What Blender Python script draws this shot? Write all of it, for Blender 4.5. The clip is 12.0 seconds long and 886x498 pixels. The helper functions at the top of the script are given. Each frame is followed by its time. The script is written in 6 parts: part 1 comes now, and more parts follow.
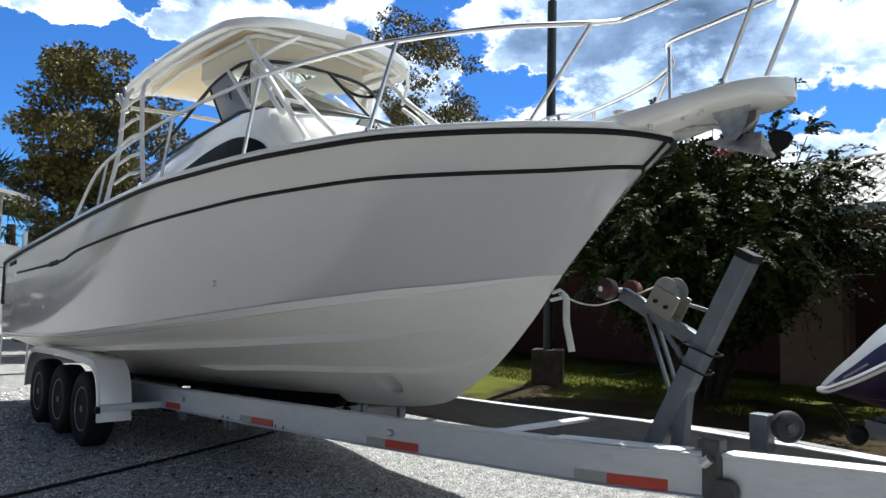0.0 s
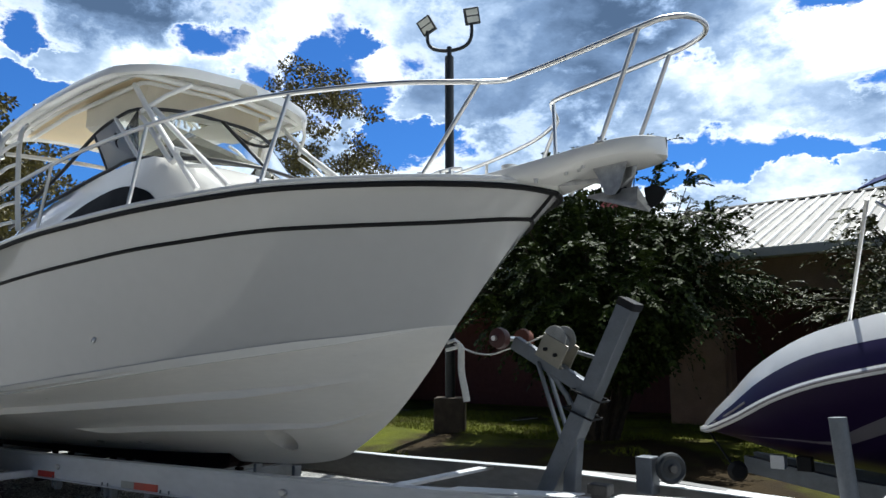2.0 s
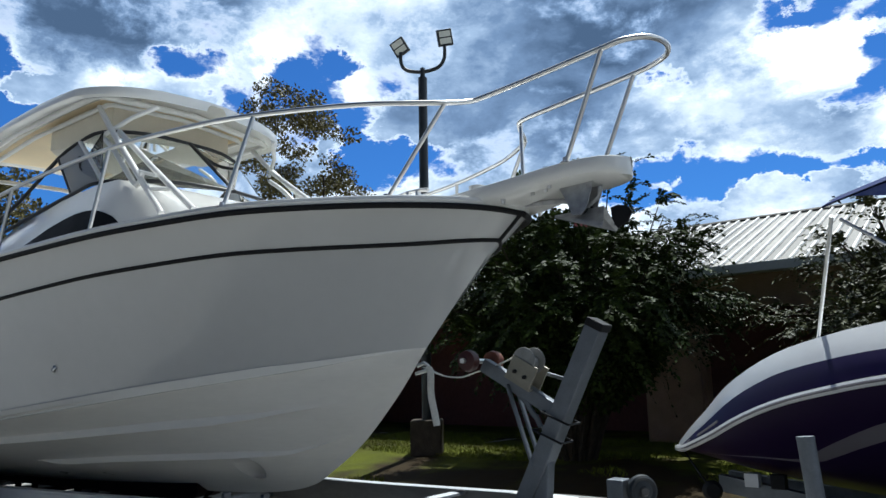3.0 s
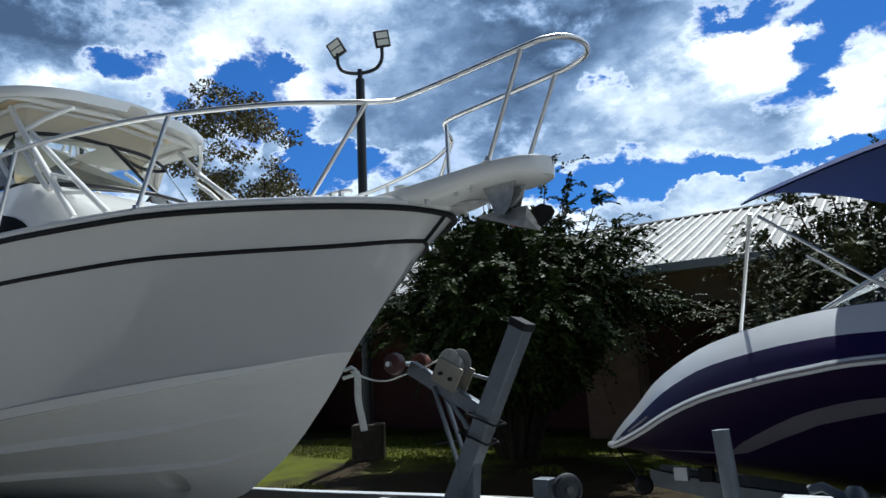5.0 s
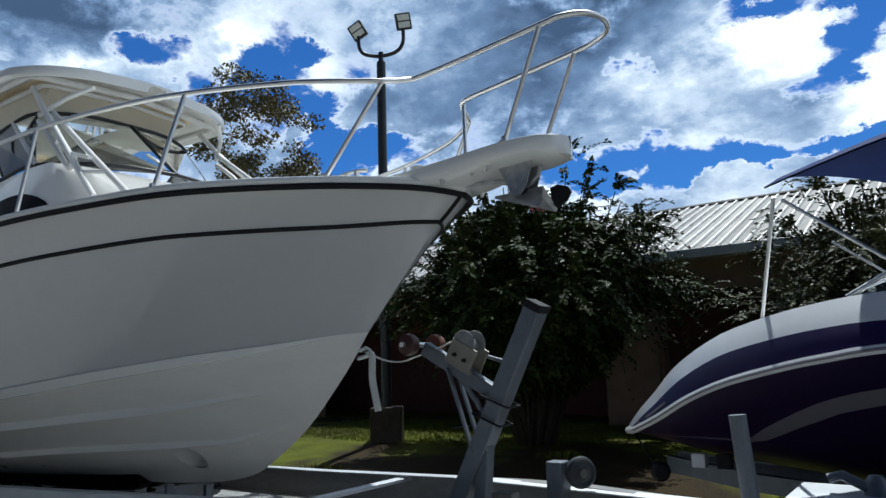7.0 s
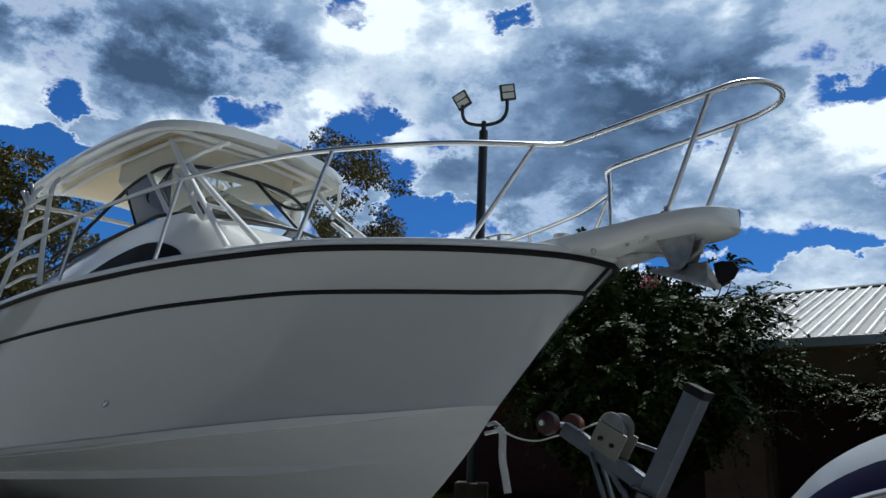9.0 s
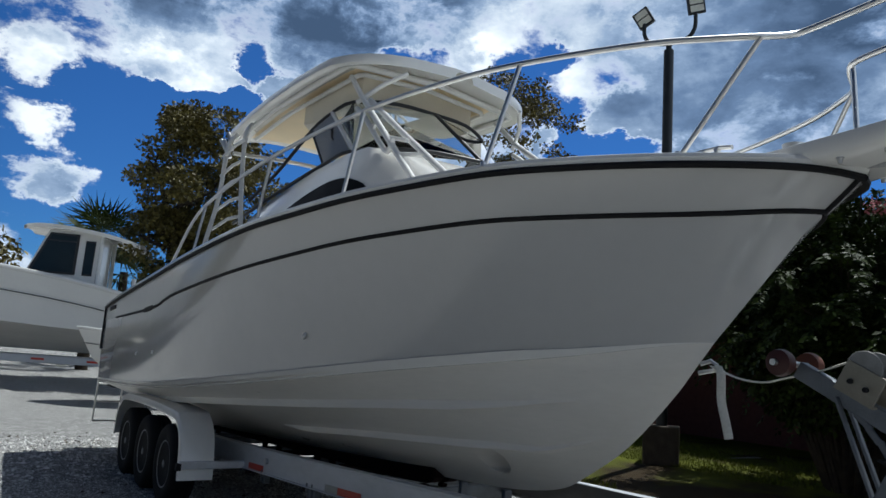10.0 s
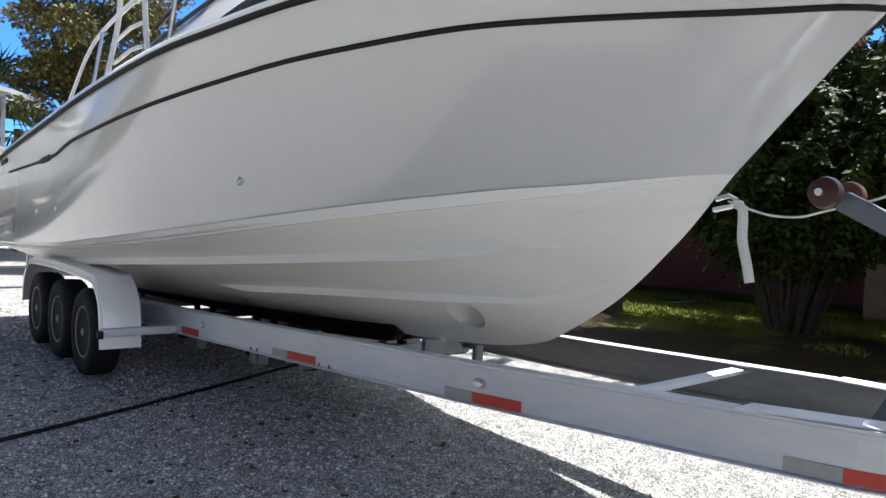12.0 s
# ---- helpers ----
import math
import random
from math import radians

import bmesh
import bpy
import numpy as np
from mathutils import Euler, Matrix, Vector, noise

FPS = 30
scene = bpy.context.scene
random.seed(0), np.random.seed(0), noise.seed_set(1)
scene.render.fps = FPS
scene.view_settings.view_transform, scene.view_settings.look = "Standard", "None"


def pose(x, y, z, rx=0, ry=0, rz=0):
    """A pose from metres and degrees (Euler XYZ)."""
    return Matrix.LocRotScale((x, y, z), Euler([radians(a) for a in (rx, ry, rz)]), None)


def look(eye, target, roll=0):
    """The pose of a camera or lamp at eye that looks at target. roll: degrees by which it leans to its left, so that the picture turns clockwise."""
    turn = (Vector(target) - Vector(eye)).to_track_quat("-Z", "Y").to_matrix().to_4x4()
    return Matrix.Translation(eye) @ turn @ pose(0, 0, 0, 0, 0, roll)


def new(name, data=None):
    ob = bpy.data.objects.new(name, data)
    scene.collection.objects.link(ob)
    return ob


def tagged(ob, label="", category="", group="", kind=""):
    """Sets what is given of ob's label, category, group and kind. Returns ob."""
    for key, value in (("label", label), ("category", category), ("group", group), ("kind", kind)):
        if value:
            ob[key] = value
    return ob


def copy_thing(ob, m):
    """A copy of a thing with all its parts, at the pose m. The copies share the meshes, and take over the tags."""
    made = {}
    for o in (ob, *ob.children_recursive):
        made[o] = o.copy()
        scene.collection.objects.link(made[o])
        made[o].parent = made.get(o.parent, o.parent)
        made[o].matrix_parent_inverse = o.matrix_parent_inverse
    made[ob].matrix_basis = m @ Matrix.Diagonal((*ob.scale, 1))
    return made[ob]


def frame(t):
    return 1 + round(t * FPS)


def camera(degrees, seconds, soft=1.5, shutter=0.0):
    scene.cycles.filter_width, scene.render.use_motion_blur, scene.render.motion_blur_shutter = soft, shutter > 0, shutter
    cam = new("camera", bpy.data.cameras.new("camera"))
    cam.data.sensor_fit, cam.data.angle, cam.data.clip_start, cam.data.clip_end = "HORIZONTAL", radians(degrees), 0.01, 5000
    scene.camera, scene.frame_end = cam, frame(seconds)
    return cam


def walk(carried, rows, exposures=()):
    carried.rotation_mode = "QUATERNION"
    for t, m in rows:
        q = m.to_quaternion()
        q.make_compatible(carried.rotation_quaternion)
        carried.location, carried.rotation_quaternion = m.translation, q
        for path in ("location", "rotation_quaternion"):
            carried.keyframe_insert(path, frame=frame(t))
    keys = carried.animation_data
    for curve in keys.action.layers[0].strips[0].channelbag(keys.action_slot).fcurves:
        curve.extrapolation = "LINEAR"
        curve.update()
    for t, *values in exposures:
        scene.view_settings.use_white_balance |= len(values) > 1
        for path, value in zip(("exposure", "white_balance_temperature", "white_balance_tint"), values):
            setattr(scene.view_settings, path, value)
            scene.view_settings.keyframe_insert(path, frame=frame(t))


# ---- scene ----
cam = camera(64.56, 12.0)
PATH = [
    (0, (2.612, -3.337, 1.391), (1.136, -1.998, 1.559), 1.41),
    (0.5, (2.633, -3.322, 1.398), (1.201, -1.936, 1.570), 0.63),
    (1, (2.649, -3.321, 1.399), (1.295, -1.860, 1.577), 0.55),
    (1.5, (2.646, -3.327, 1.404), (1.336, -1.828, 1.598), -0.26),
    (2, (2.665, -3.307, 1.415), (1.394, -1.793, 1.719), -0.07),
    (2.5, (2.681, -3.268, 1.428), (1.443, -1.737, 1.779), -0.69),
    (3, (2.691, -3.235, 1.432), (1.472, -1.691, 1.791), -1.01),
    (5, (2.763, -3.120, 1.429), (1.664, -1.489, 1.791), -2.60),
    (5.5, (2.781, -3.106, 1.425), (1.691, -1.465, 1.772), -2.76),
    (6, (2.783, -3.091, 1.419), (1.684, -1.452, 1.747), -2.93),
    (6.5, (2.802, -3.049, 1.404), (1.636, -1.453, 1.706), -2.36),
    (8.5, (2.484, -3.196, 1.425), (1.384, -1.604, 1.933), 1.72),
    (9, (2.369, -3.176, 1.430), (1.082, -1.734, 1.945), 2.77),
    (9.5, (2.220, -3.102, 1.429), (0.756, -1.828, 1.914), 2.77),
    (10, (2.068, -3.063, 1.401), (0.441, -1.947, 1.728), 4.12),
    (10.5, (1.886, -3.042, 1.373), (0.287, -1.865, 1.618), 3.68),
    (11, (1.702, -3.037, 1.368), (0.162, -1.766, 1.488), 3.51),
    (11.5, (1.547, -2.937, 1.346), (0.015, -1.655, 1.430), 1.96),
    (12, (1.420, -2.857, 1.325), (-0.081, -1.538, 1.264), 2.67),
]
EXPOSURE = [(0, 0.7, 6350, 5), (1.5, 0.58, 6350, 5), (2.5, 0.28, 6150, 4), (3, 0.2, 6050, 3), (5.5, 0.04, 5900, 3), (6.5, -0.02, 5900, 3), (8.5, -0.28, 5800, 2), (9.5, -0.35, 5950, 4), (10.5, 0.17, 6200, 6), (11, 0.75, 6400, 8), (12, 1.33, 6400, 9)]
walk(cam, [(t, look(eye, target, roll)) for t, eye, target, roll in PATH], EXPOSURE)

# ---- light ----
SUN = Vector((-0.10, 0.48, 1.0)).normalized()
world = bpy.data.worlds.new("world")
scene.world = world
world.use_nodes = True
wn, wl = world.node_tree.nodes, world.node_tree.links
wn.clear()


def wnode(kind, **values):
    n = wn.new(kind)
    for k, v in values.items():
        n.inputs[k].default_value = v
    return n


def wmath(op, a, b=None, clamp=False):
    n = wn.new("ShaderNodeMath")
    n.operation, n.use_clamp = op, clamp
    for i, v in enumerate((a, b)):
        if v is None:
            continue
        if isinstance(v, (int, float)):
            n.inputs[i].default_value = v
        else:
            wl.new(v, n.inputs[i])
    return n.outputs[0]


sky = wn.new("ShaderNodeTexSky")
sky.sky_type, sky.sun_disc = "NISHITA", False
sky.sun_elevation = math.asin(SUN.z)
sky.sun_rotation = math.atan2(SUN.x, SUN.y)
sky.air_density, sky.dust_density, sky.ozone_density = 1.0, 0.3, 3.0
geo = wn.new("ShaderNodeTexCoord")
sep = wn.new("ShaderNodeSeparateXYZ")
wl.new(geo.outputs["Generated"], sep.inputs[0])


def cloud_noise(shift, scale=4.2, colour=False, rough=0.57):
    m = wn.new("ShaderNodeMapping")
    m.inputs["Location"].default_value, m.inputs["Scale"].default_value = (2.3 + shift[0], 1.1 + shift[1], 0.4 + shift[2] * 1.7), (1, 1, 1.7)
    wl.new(geo.outputs["Generated"], m.inputs[0])
    n = wnode("ShaderNodeTexNoise", Scale=scale, Detail=9.0, Roughness=rough, Distortion=0.15)
    wl.new(m.outputs[0], n.inputs["Vector"])
    return n.outputs[1 if colour else 0]


# the sky in compass degrees (0 is +y, to the right positive) and height, bent a little by a fine noise
bearing = wmath("MULTIPLY", wmath("ARCTAN2", sep.outputs[0], sep.outputs[1]), 57.29578)
height = wmath("MULTIPLY", wmath("ARCSINE", sep.outputs[2]), 57.29578)
place = wn.new("ShaderNodeCombineXYZ")
wl.new(bearing, place.inputs[0])
wl.new(height, place.inputs[1])
bend = wn.new("ShaderNodeVectorMath")
bend.operation = "MULTIPLY_ADD"
wl.new(cloud_noise((1.0, 4.0, 2.0), 11.0, True, 0.68), bend.inputs[0])
bend.inputs[1].default_value = (9.0, 6.5, 0.0)
shifted = wn.new("ShaderNodeVectorMath")
shifted.operation = "SUBTRACT"
wl.new(place.outputs[0], shifted.inputs[0])
shifted.inputs[1].default_value = (4.5, 3.25, 0.0)
wl.new(shifted.outputs[0], bend.inputs[2])

# bearing, height, half width, half height, weight
GAPS_MID = [(-51.5, 32.9, 2.6, 1.1, -1.0), (-36.9, 33.5, 2.6, 0.7, -0.9), (-59.3, 24.0, 3.1, 1.4, -1.1), (-46.5, 25.1, 1.6, 0.9, -0.8), (-55.2, 21.9, 1.5, 1.7, -0.7), (-42.9, 17.7, 5.0, 1.4, -1.1), (-72.6, 21.5, 2.3, 1.2, -1.0),
            (-76.2, 18.3, 6.5, 1.3, -1.0), (-79.6, 16.1, 7.4, 2.4, -1.0), (-79.3, 7.6, 4.3, 3.8, -1.0), (-19.0, 22.7, 1.1, 1.0, -0.7), (-46.6, 20.6, 1.3, 1.2, -0.6)]
GAPS_EAST = [(-20.6, 22.5, 1.2, 0.9, -0.8), (-10.9, 25.1, 2.1, 1.0, -0.8), (-7.5, 25.3, 2.6, 1.2, -0.9), (-0.7, 23.4, 4.1, 1.9, -1.0), (-4.2, 20.9, 2.3, 1.9, -1.0), (-6.5, 18.8, 2.3, 1.2, -0.8), (-1.3, 15.0, 3.5, 1.3, -1.0), (-4.2, 14.7, 3.0, 1.0, -0.8),
             (-18.5, 15.0, 9.5, 1.9, -1.3), (-47.5, 25.1, 1.5, 1.0, -0.8), (-45.5, 18.0, 2.0, 2.9, -1.1), (-10.4, 14.8, 2.0, 1.0, -0.8), (-51.6, 23.8, 2.1, 1.4, -0.7), (-23.2, 13.9, 3.5, 1.8, -1.0), (6.0, 20.0, 5.0, 5.0, -0.8)]
GAPS_WEST = [(-83.8, 20.8, 2.5, 1.9, -0.9), (-82.6, 17.0, 4.5, 2.9, -1.1), (-76.3, 17.3, 7.0, 2.4, -1.1), (-72.5, 21.5, 1.5, 1.9, -0.8), (-80.3, 10.5, 3.9, 3.3, -1.1), (-79.1, 5.5, 6.3, 3.9, -1.1), (-74.8, 15.2, 7.4, 3.3, -1.0), (-50.0, 21.7, 3.1, 3.8, -0.7),
             (-42.5, 22.3, 1.3, 1.4, -0.3), (-66.0, 12.0, 9.0, 5.0, -0.9), (-82.0, 14.0, 15.0, 8.5, -1.0)]
PUFFS = [(-79.5, 20.5, 7.5, 1.9, 1.3), (-87.2, 18.9, 2.8, 1.9, 1.2), (-86.2, 15.0, 3.4, 1.5, 1.3), (-84.1, 11.0, 4.8, 1.5, 1.3), (-71.1, 20.8, 2.0, 1.0, 1.0), (-69.9, 21.0, 2.8, 1.0, 0.9), (-75.8, 19.8, 4.0, 1.1, 0.7), (-20.4, 14.5, 1.8, 0.6, 1.5),
         (-12.9, 13.0, 2.9, 1.0, 1.3), (-8.2, 13.1, 2.2, 1.0, 1.3), (-2.8, 17.3, 4.0, 1.7, 1.0), (-8.0, 21.7, 3.6, 2.2, 0.8), (-39.1, 20.5, 1.4, 1.3, 1.0), (-40.7, 20.9, 3.1, 1.7, 1.0), (-47.4, 18.3, 1.5, 1.7, 0.9), (-3.4, 23.2, 1.3, 0.7, 0.9),
         (-39.7, 20.1, 2.3, 1.3, 0.8), (-47.0, 18.8, 1.5, 1.2, 0.8)]
SHADES = [(-69.4, 27.5, 17.6, 4.3, 0.9), (-83.2, 25.1, 6.3, 3.3, 0.7), (-29.4, 27.5, 8.1, 4.3, 0.7), (-25.3, 21.7, 8.2, 4.4, 0.65), (-32.3, 21.0, 7.0, 4.6, 0.5), (-17.5, 26.2, 8.5, 2.9, 0.6), (-61.2, 30.0, 6.6, 2.9, 0.4), (-65.1, 24.8, 5.8, 2.6, 0.6),
          (-66.2, 26.2, 8.5, 3.3, 0.5), (-24.2, 28.6, 10.9, 4.8, 0.5), (-44.0, 31.4, 8.4, 3.3, -0.7), (-51.8, 26.2, 3.7, 2.9, -0.6), (-60.8, 26.2, 3.2, 1.7, -0.5), (-44.7, 23.1, 3.6, 2.1, -0.5), (-20.4, 20.3, 4.1, 2.4, -0.6),
          (-12.8, 20.1, 5.6, 2.9, -0.55), (-7.5, 22.0, 5.6, 3.3, -0.7), (-2.4, 17.2, 4.5, 2.4, -0.7), (-50.3, 26.8, 8.0, 2.4, -0.35), (-83.0, 16.0, 11.0, 7.0, -0.6)]


def gather(start, spots, wide=1.5):
    for ba, be, ra, re_, bw in spots:
        rel = wn.new("ShaderNodeVectorMath")
        rel.operation = "MULTIPLY_ADD"
        wl.new(bend.outputs[0], rel.inputs[0])
        rel.inputs[1].default_value = (1 / ra, 1 / re_, 0)
        rel.inputs[2].default_value = (-ba / ra, -be / re_, 0)
        far = wn.new("ShaderNodeVectorMath")
        far.operation = "LENGTH"
        wl.new(rel.outputs[0], far.inputs[0])
        fall = wn.new("ShaderNodeMapRange")
        fall.interpolation_type = "SMOOTHSTEP"
        wl.new(far.outputs["Value"], fall.inputs[0])
        fall.inputs[1].default_value, fall.inputs[2].default_value, fall.inputs[3].default_value, fall.inputs[4].default_value = 0.4, wide, bw, 0.0
        start = wmath("ADD", start, fall.outputs[0])
    return start


spread = wmath("MULTIPLY", wmath("SUBTRACT", cloud_noise((0, 0, 0), 7.0, False, 0.63), 0.5), 2.3)
total = wmath("ADD", spread, wmath("MULTIPLY", gather(1.42, PUFFS + GAPS_MID + GAPS_EAST + GAPS_WEST), 0.62))
# clearer sky towards the south and overhead
total = wmath("ADD", total, wmath("MULTIPLY", wmath("MINIMUM", wmath("SUBTRACT", sep.outputs[1], 0.1), 0.0), 0.9))
total = wmath("SUBTRACT", total, wmath("MULTIPLY", wmath("MAXIMUM", wmath("SUBTRACT", sep.outputs[2], 0.58), 0.0), 1.5))
cover = wn.new("ShaderNodeMapRange")
cover.interpolation_type = "SMOOTHSTEP"
wl.new(total, cover.inputs[0])
cover.inputs[1].default_value, cover.inputs[2].default_value = 0.33, 0.80
# bright where the cloud thins towards the sun, grey where it is deep
lit = wmath("SUBTRACT", cloud_noise((0, 0, 0), 7.0), cloud_noise((-0.01, 0.04, 0.07), 7.0))
mottle = wmath("MULTIPLY", wmath("SUBTRACT", cloud_noise((5.0, 3.0, 1.0), 4.5), 0.5), 1.0)
rim = wn.new("ShaderNodeMapRange")
rim.interpolation_type = "SMOOTHSTEP"
wl.new(total, rim.inputs[0])
rim.inputs[1].default_value, rim.inputs[2].default_value = 0.50, 0.95
body = wmath("ADD", wmath("MULTIPLY", gather(0.75, SHADES, 1.3), 0.75), mottle)
body = wmath("ADD", body, wmath("MULTIPLY", wmath("SUBTRACT", cloud_noise((2.0, 7.0, 3.0), 12.0, False, 0.58), 0.5), 0.65))
deep = wmath("MULTIPLY", wmath("MULTIPLY", wmath("SUBTRACT", body, wmath("MULTIPLY", lit, 2.2)), 0.62, clamp=True), rim.outputs[0], clamp=True)
ramp = wn.new("ShaderNodeValToRGB")
ramp.color_ramp.elements[0].color = (27.0, 27.4, 28.0, 1)
ramp.color_ramp.elements[1].position = 1.0
ramp.color_ramp.elements[1].color = (1.6, 2.6, 4.6, 1)
for at, color in ((0.14, (17.4, 19.0, 21.5, 1)), (0.36, (8.4, 10.8, 15.0, 1)), (0.62, (4.0, 5.9, 9.6, 1))):
    ramp.color_ramp.elements.new(at).color = color
wl.new(deep, ramp.inputs[0])
blue = wn.new("ShaderNodeVectorMath")
blue.operation = "MULTIPLY"
wl.new(sky.outputs[0], blue.inputs[0])
blue.inputs[1].default_value = (0.52, 1.12, 2.0)
mix = wn.new("ShaderNodeMix")
mix.data_type = "RGBA"
wl.new(cover.outputs[0], mix.inputs[0])
wl.new(blue.outputs[0], mix.inputs[6])
wl.new(ramp.outputs[0], mix.inputs[7])
# the mostly unseen southern and overhead sky is smoothly dimmed, to deepen shade
dim = wn.new("ShaderNodeMapRange")
dim.interpolation_type = "SMOOTHSTEP"
wl.new(sep.outputs[1], dim.inputs[0])
dim.inputs[1].default_value, dim.inputs[2].default_value, dim.inputs[3].default_value, dim.inputs[4].default_value = -0.6, 0.15, 0.22, 1.0
crown_dim = wn.new("ShaderNodeMapRange")
crown_dim.interpolation_type = "SMOOTHSTEP"
wl.new(sep.outputs[2], crown_dim.inputs[0])
crown_dim.inputs[1].default_value, crown_dim.inputs[2].default_value, crown_dim.inputs[3].default_value, crown_dim.inputs[4].default_value = 0.55, 0.95, 1.0, 0.28
faded = wn.new("ShaderNodeVectorMath")
faded.operation = "SCALE"
wl.new(mix.outputs[2], faded.inputs[0])
wl.new(wmath("MULTIPLY", dim.outputs[0], crown_dim.outputs[0]), faded.inputs["Scale"])
back = wnode("ShaderNodeBackground", Strength=0.047)
wl.new(faded.outputs[0], back.inputs[0])
wl.new(back.outputs[0], wn.new("ShaderNodeOutputWorld").inputs[0])

sun = new("sun", bpy.data.lights.new("sun", "SUN"))
sun.data.energy, sun.data.angle, sun.data.color = 5.0, radians(0.53), (1.0, 0.97, 0.93)
sun.matrix_world = look(SUN * 40, (0, 0, 0))


# ---- materials ----
def mat(name, color, rough=0.5, metal=0.0, vary=0.12, scale=6.0, bump=0.0, bump_scale=40.0, coat=0.0, island=0.0, stretch=(1, 1, 1), object_vary=0.0, emit=0.0):
    m = bpy.data.materials.new(name)
    m.use_nodes = True
    n, l = m.node_tree.nodes, m.node_tree.links
    b = n["Principled BSDF"]
    b.inputs["Roughness"].default_value, b.inputs["Metallic"].default_value = rough, metal
    b.inputs["Coat Weight"].default_value = coat
    b.inputs["Specular IOR Level"].default_value = 0.5 if rough < 0.5 else max(0.08, 0.5 - 0.9 * (rough - 0.5))
    b.inputs["Coat Roughness"].default_value = 0.06
    tc = n.new("ShaderNodeTexCoord")
    mp = n.new("ShaderNodeMapping")
    mp.inputs["Scale"].default_value = stretch
    l.new(tc.outputs["Object"], mp.inputs[0])
    no = n.new("ShaderNodeTexNoise")
    no.inputs["Scale"].default_value, no.inputs["Detail"].default_value = scale, 7
    l.new(mp.outputs[0], no.inputs["Vector"])
    fine = n.new("ShaderNodeTexNoise")
    fine.inputs["Scale"].default_value, fine.inputs["Detail"].default_value = scale * 9, 4
    l.new(mp.outputs[0], fine.inputs["Vector"])
    add = n.new("ShaderNodeMath")
    add.operation = "MULTIPLY_ADD"
    l.new(fine.outputs[0], add.inputs[0])
    add.inputs[1].default_value = 0.5
    l.new(no.outputs[0], add.inputs[2])
    rg = n.new("ShaderNodeMapRange")
    l.new(add.outputs[0], rg.inputs[0])
    rg.inputs[1].default_value, rg.inputs[2].default_value = 0.45, 1.05
    rg.inputs[3].default_value, rg.inputs[4].default_value = 1 - vary, 1 + vary
    last = rg.outputs[0]
    for amount, kind, out in ((island, "ShaderNodeNewGeometry", "Random Per Island"), (object_vary, "ShaderNodeObjectInfo", "Random")):
        if amount:
            g = n.new(kind)
            r2 = n.new("ShaderNodeMapRange")
            l.new(g.outputs[out], r2.inputs[0])
            r2.inputs[3].default_value, r2.inputs[4].default_value = 1 - amount, 1 + amount
            mu = n.new("ShaderNodeMath")
            mu.operation = "MULTIPLY"
            l.new(last, mu.inputs[0])
            l.new(r2.outputs[0], mu.inputs[1])
            last = mu.outputs[0]
    sc = n.new("ShaderNodeVectorMath")
    sc.operation = "SCALE"
    sc.inputs[0].default_value = color[:3]
    l.new(last, sc.inputs["Scale"])
    l.new(sc.outputs[0], b.inputs["Base Color"])
    rr = n.new("ShaderNodeMapRange")
    l.new(no.outputs[0], rr.inputs[0])
    rr.inputs[3].default_value, rr.inputs[4].default_value = max(0.02, rough * 0.75), min(1, rough * 1.25)
    l.new(rr.outputs[0], b.inputs["Roughness"])
    if bump:
        bn = n.new("ShaderNodeTexNoise")
        bn.inputs["Scale"].default_value, bn.inputs["Detail"].default_value = bump_scale, 6
        l.new(mp.outputs[0], bn.inputs["Vector"])
        bu = n.new("ShaderNodeBump")
        bu.inputs["Strength"].default_value, bu.inputs["Distance"].default_value = min(1, bump), 0.02
        l.new(bn.outputs[0], bu.inputs["Height"])
        l.new(bu.outputs[0], b.inputs["Normal"])
    if emit:
        b.inputs["Emission Strength"].default_value = emit
        b.inputs["Emission Color"].default_value = (*color[:3], 1)
    return m


GEL = mat("gelcoat_white", (0.82, 0.81, 0.775), 0.22, vary=0.03, scale=1.5, coat=0.5)
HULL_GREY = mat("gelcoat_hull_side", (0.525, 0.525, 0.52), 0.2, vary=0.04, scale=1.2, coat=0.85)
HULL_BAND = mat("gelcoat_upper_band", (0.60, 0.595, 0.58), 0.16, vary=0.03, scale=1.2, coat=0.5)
BOTTOM = mat("gelcoat_bottom", (0.76, 0.735, 0.68), 0.3, vary=0.06, scale=2.0, stretch=(0.4, 1, 3))
CREAM = mat("cream_liner", (0.80, 0.65, 0.42), 0.5, vary=0.05)
BLACK = mat("black_rubber", (0.008, 0.008, 0.009), 0.7, vary=0.3, scale=20)
DARKGLASS = mat("dark_glass", (0.006, 0.006, 0.007), 0.3, vary=0.1)
DARKGLASS.node_tree.nodes["Principled BSDF"].inputs["Specular IOR Level"].default_value = 0.15
STEEL = mat("polished_steel", (0.74, 0.73, 0.71), 0.38, 1.0, vary=0.08, scale=9)
ALLOY = mat("brushed_aluminium", (0.60, 0.615, 0.64), 0.45, 0.35, vary=0.14, scale=3, stretch=(0.3, 1, 1), bump=0.08, bump_scale=60)
# darker copy of the aluminium, painting in the shade on the far rail
SHADED_ALLOY = mat("shaded_aluminium", (0.26, 0.255, 0.25), 0.6, 0.3, vary=0.3, scale=4, stretch=(0.3, 1, 1), bump=0.1)
WHITE_TUBE = mat("white_powder_coat", (0.8, 0.79, 0.76), 0.3, vary=0.04)
DARKSTEEL = mat("rusty_dark_steel", (0.10, 0.095, 0.09), 0.6, 0.4, vary=0.4, scale=16, bump=0.2)
GALV = mat("galvanised_steel", (0.16, 0.175, 0.195), 0.5, 0.5, vary=0.2, scale=14, bump=0.1)
TYRE = mat("tyre_rubber", (0.018, 0.018, 0.018), 0.85, vary=0.3, scale=12, bump=0.2)
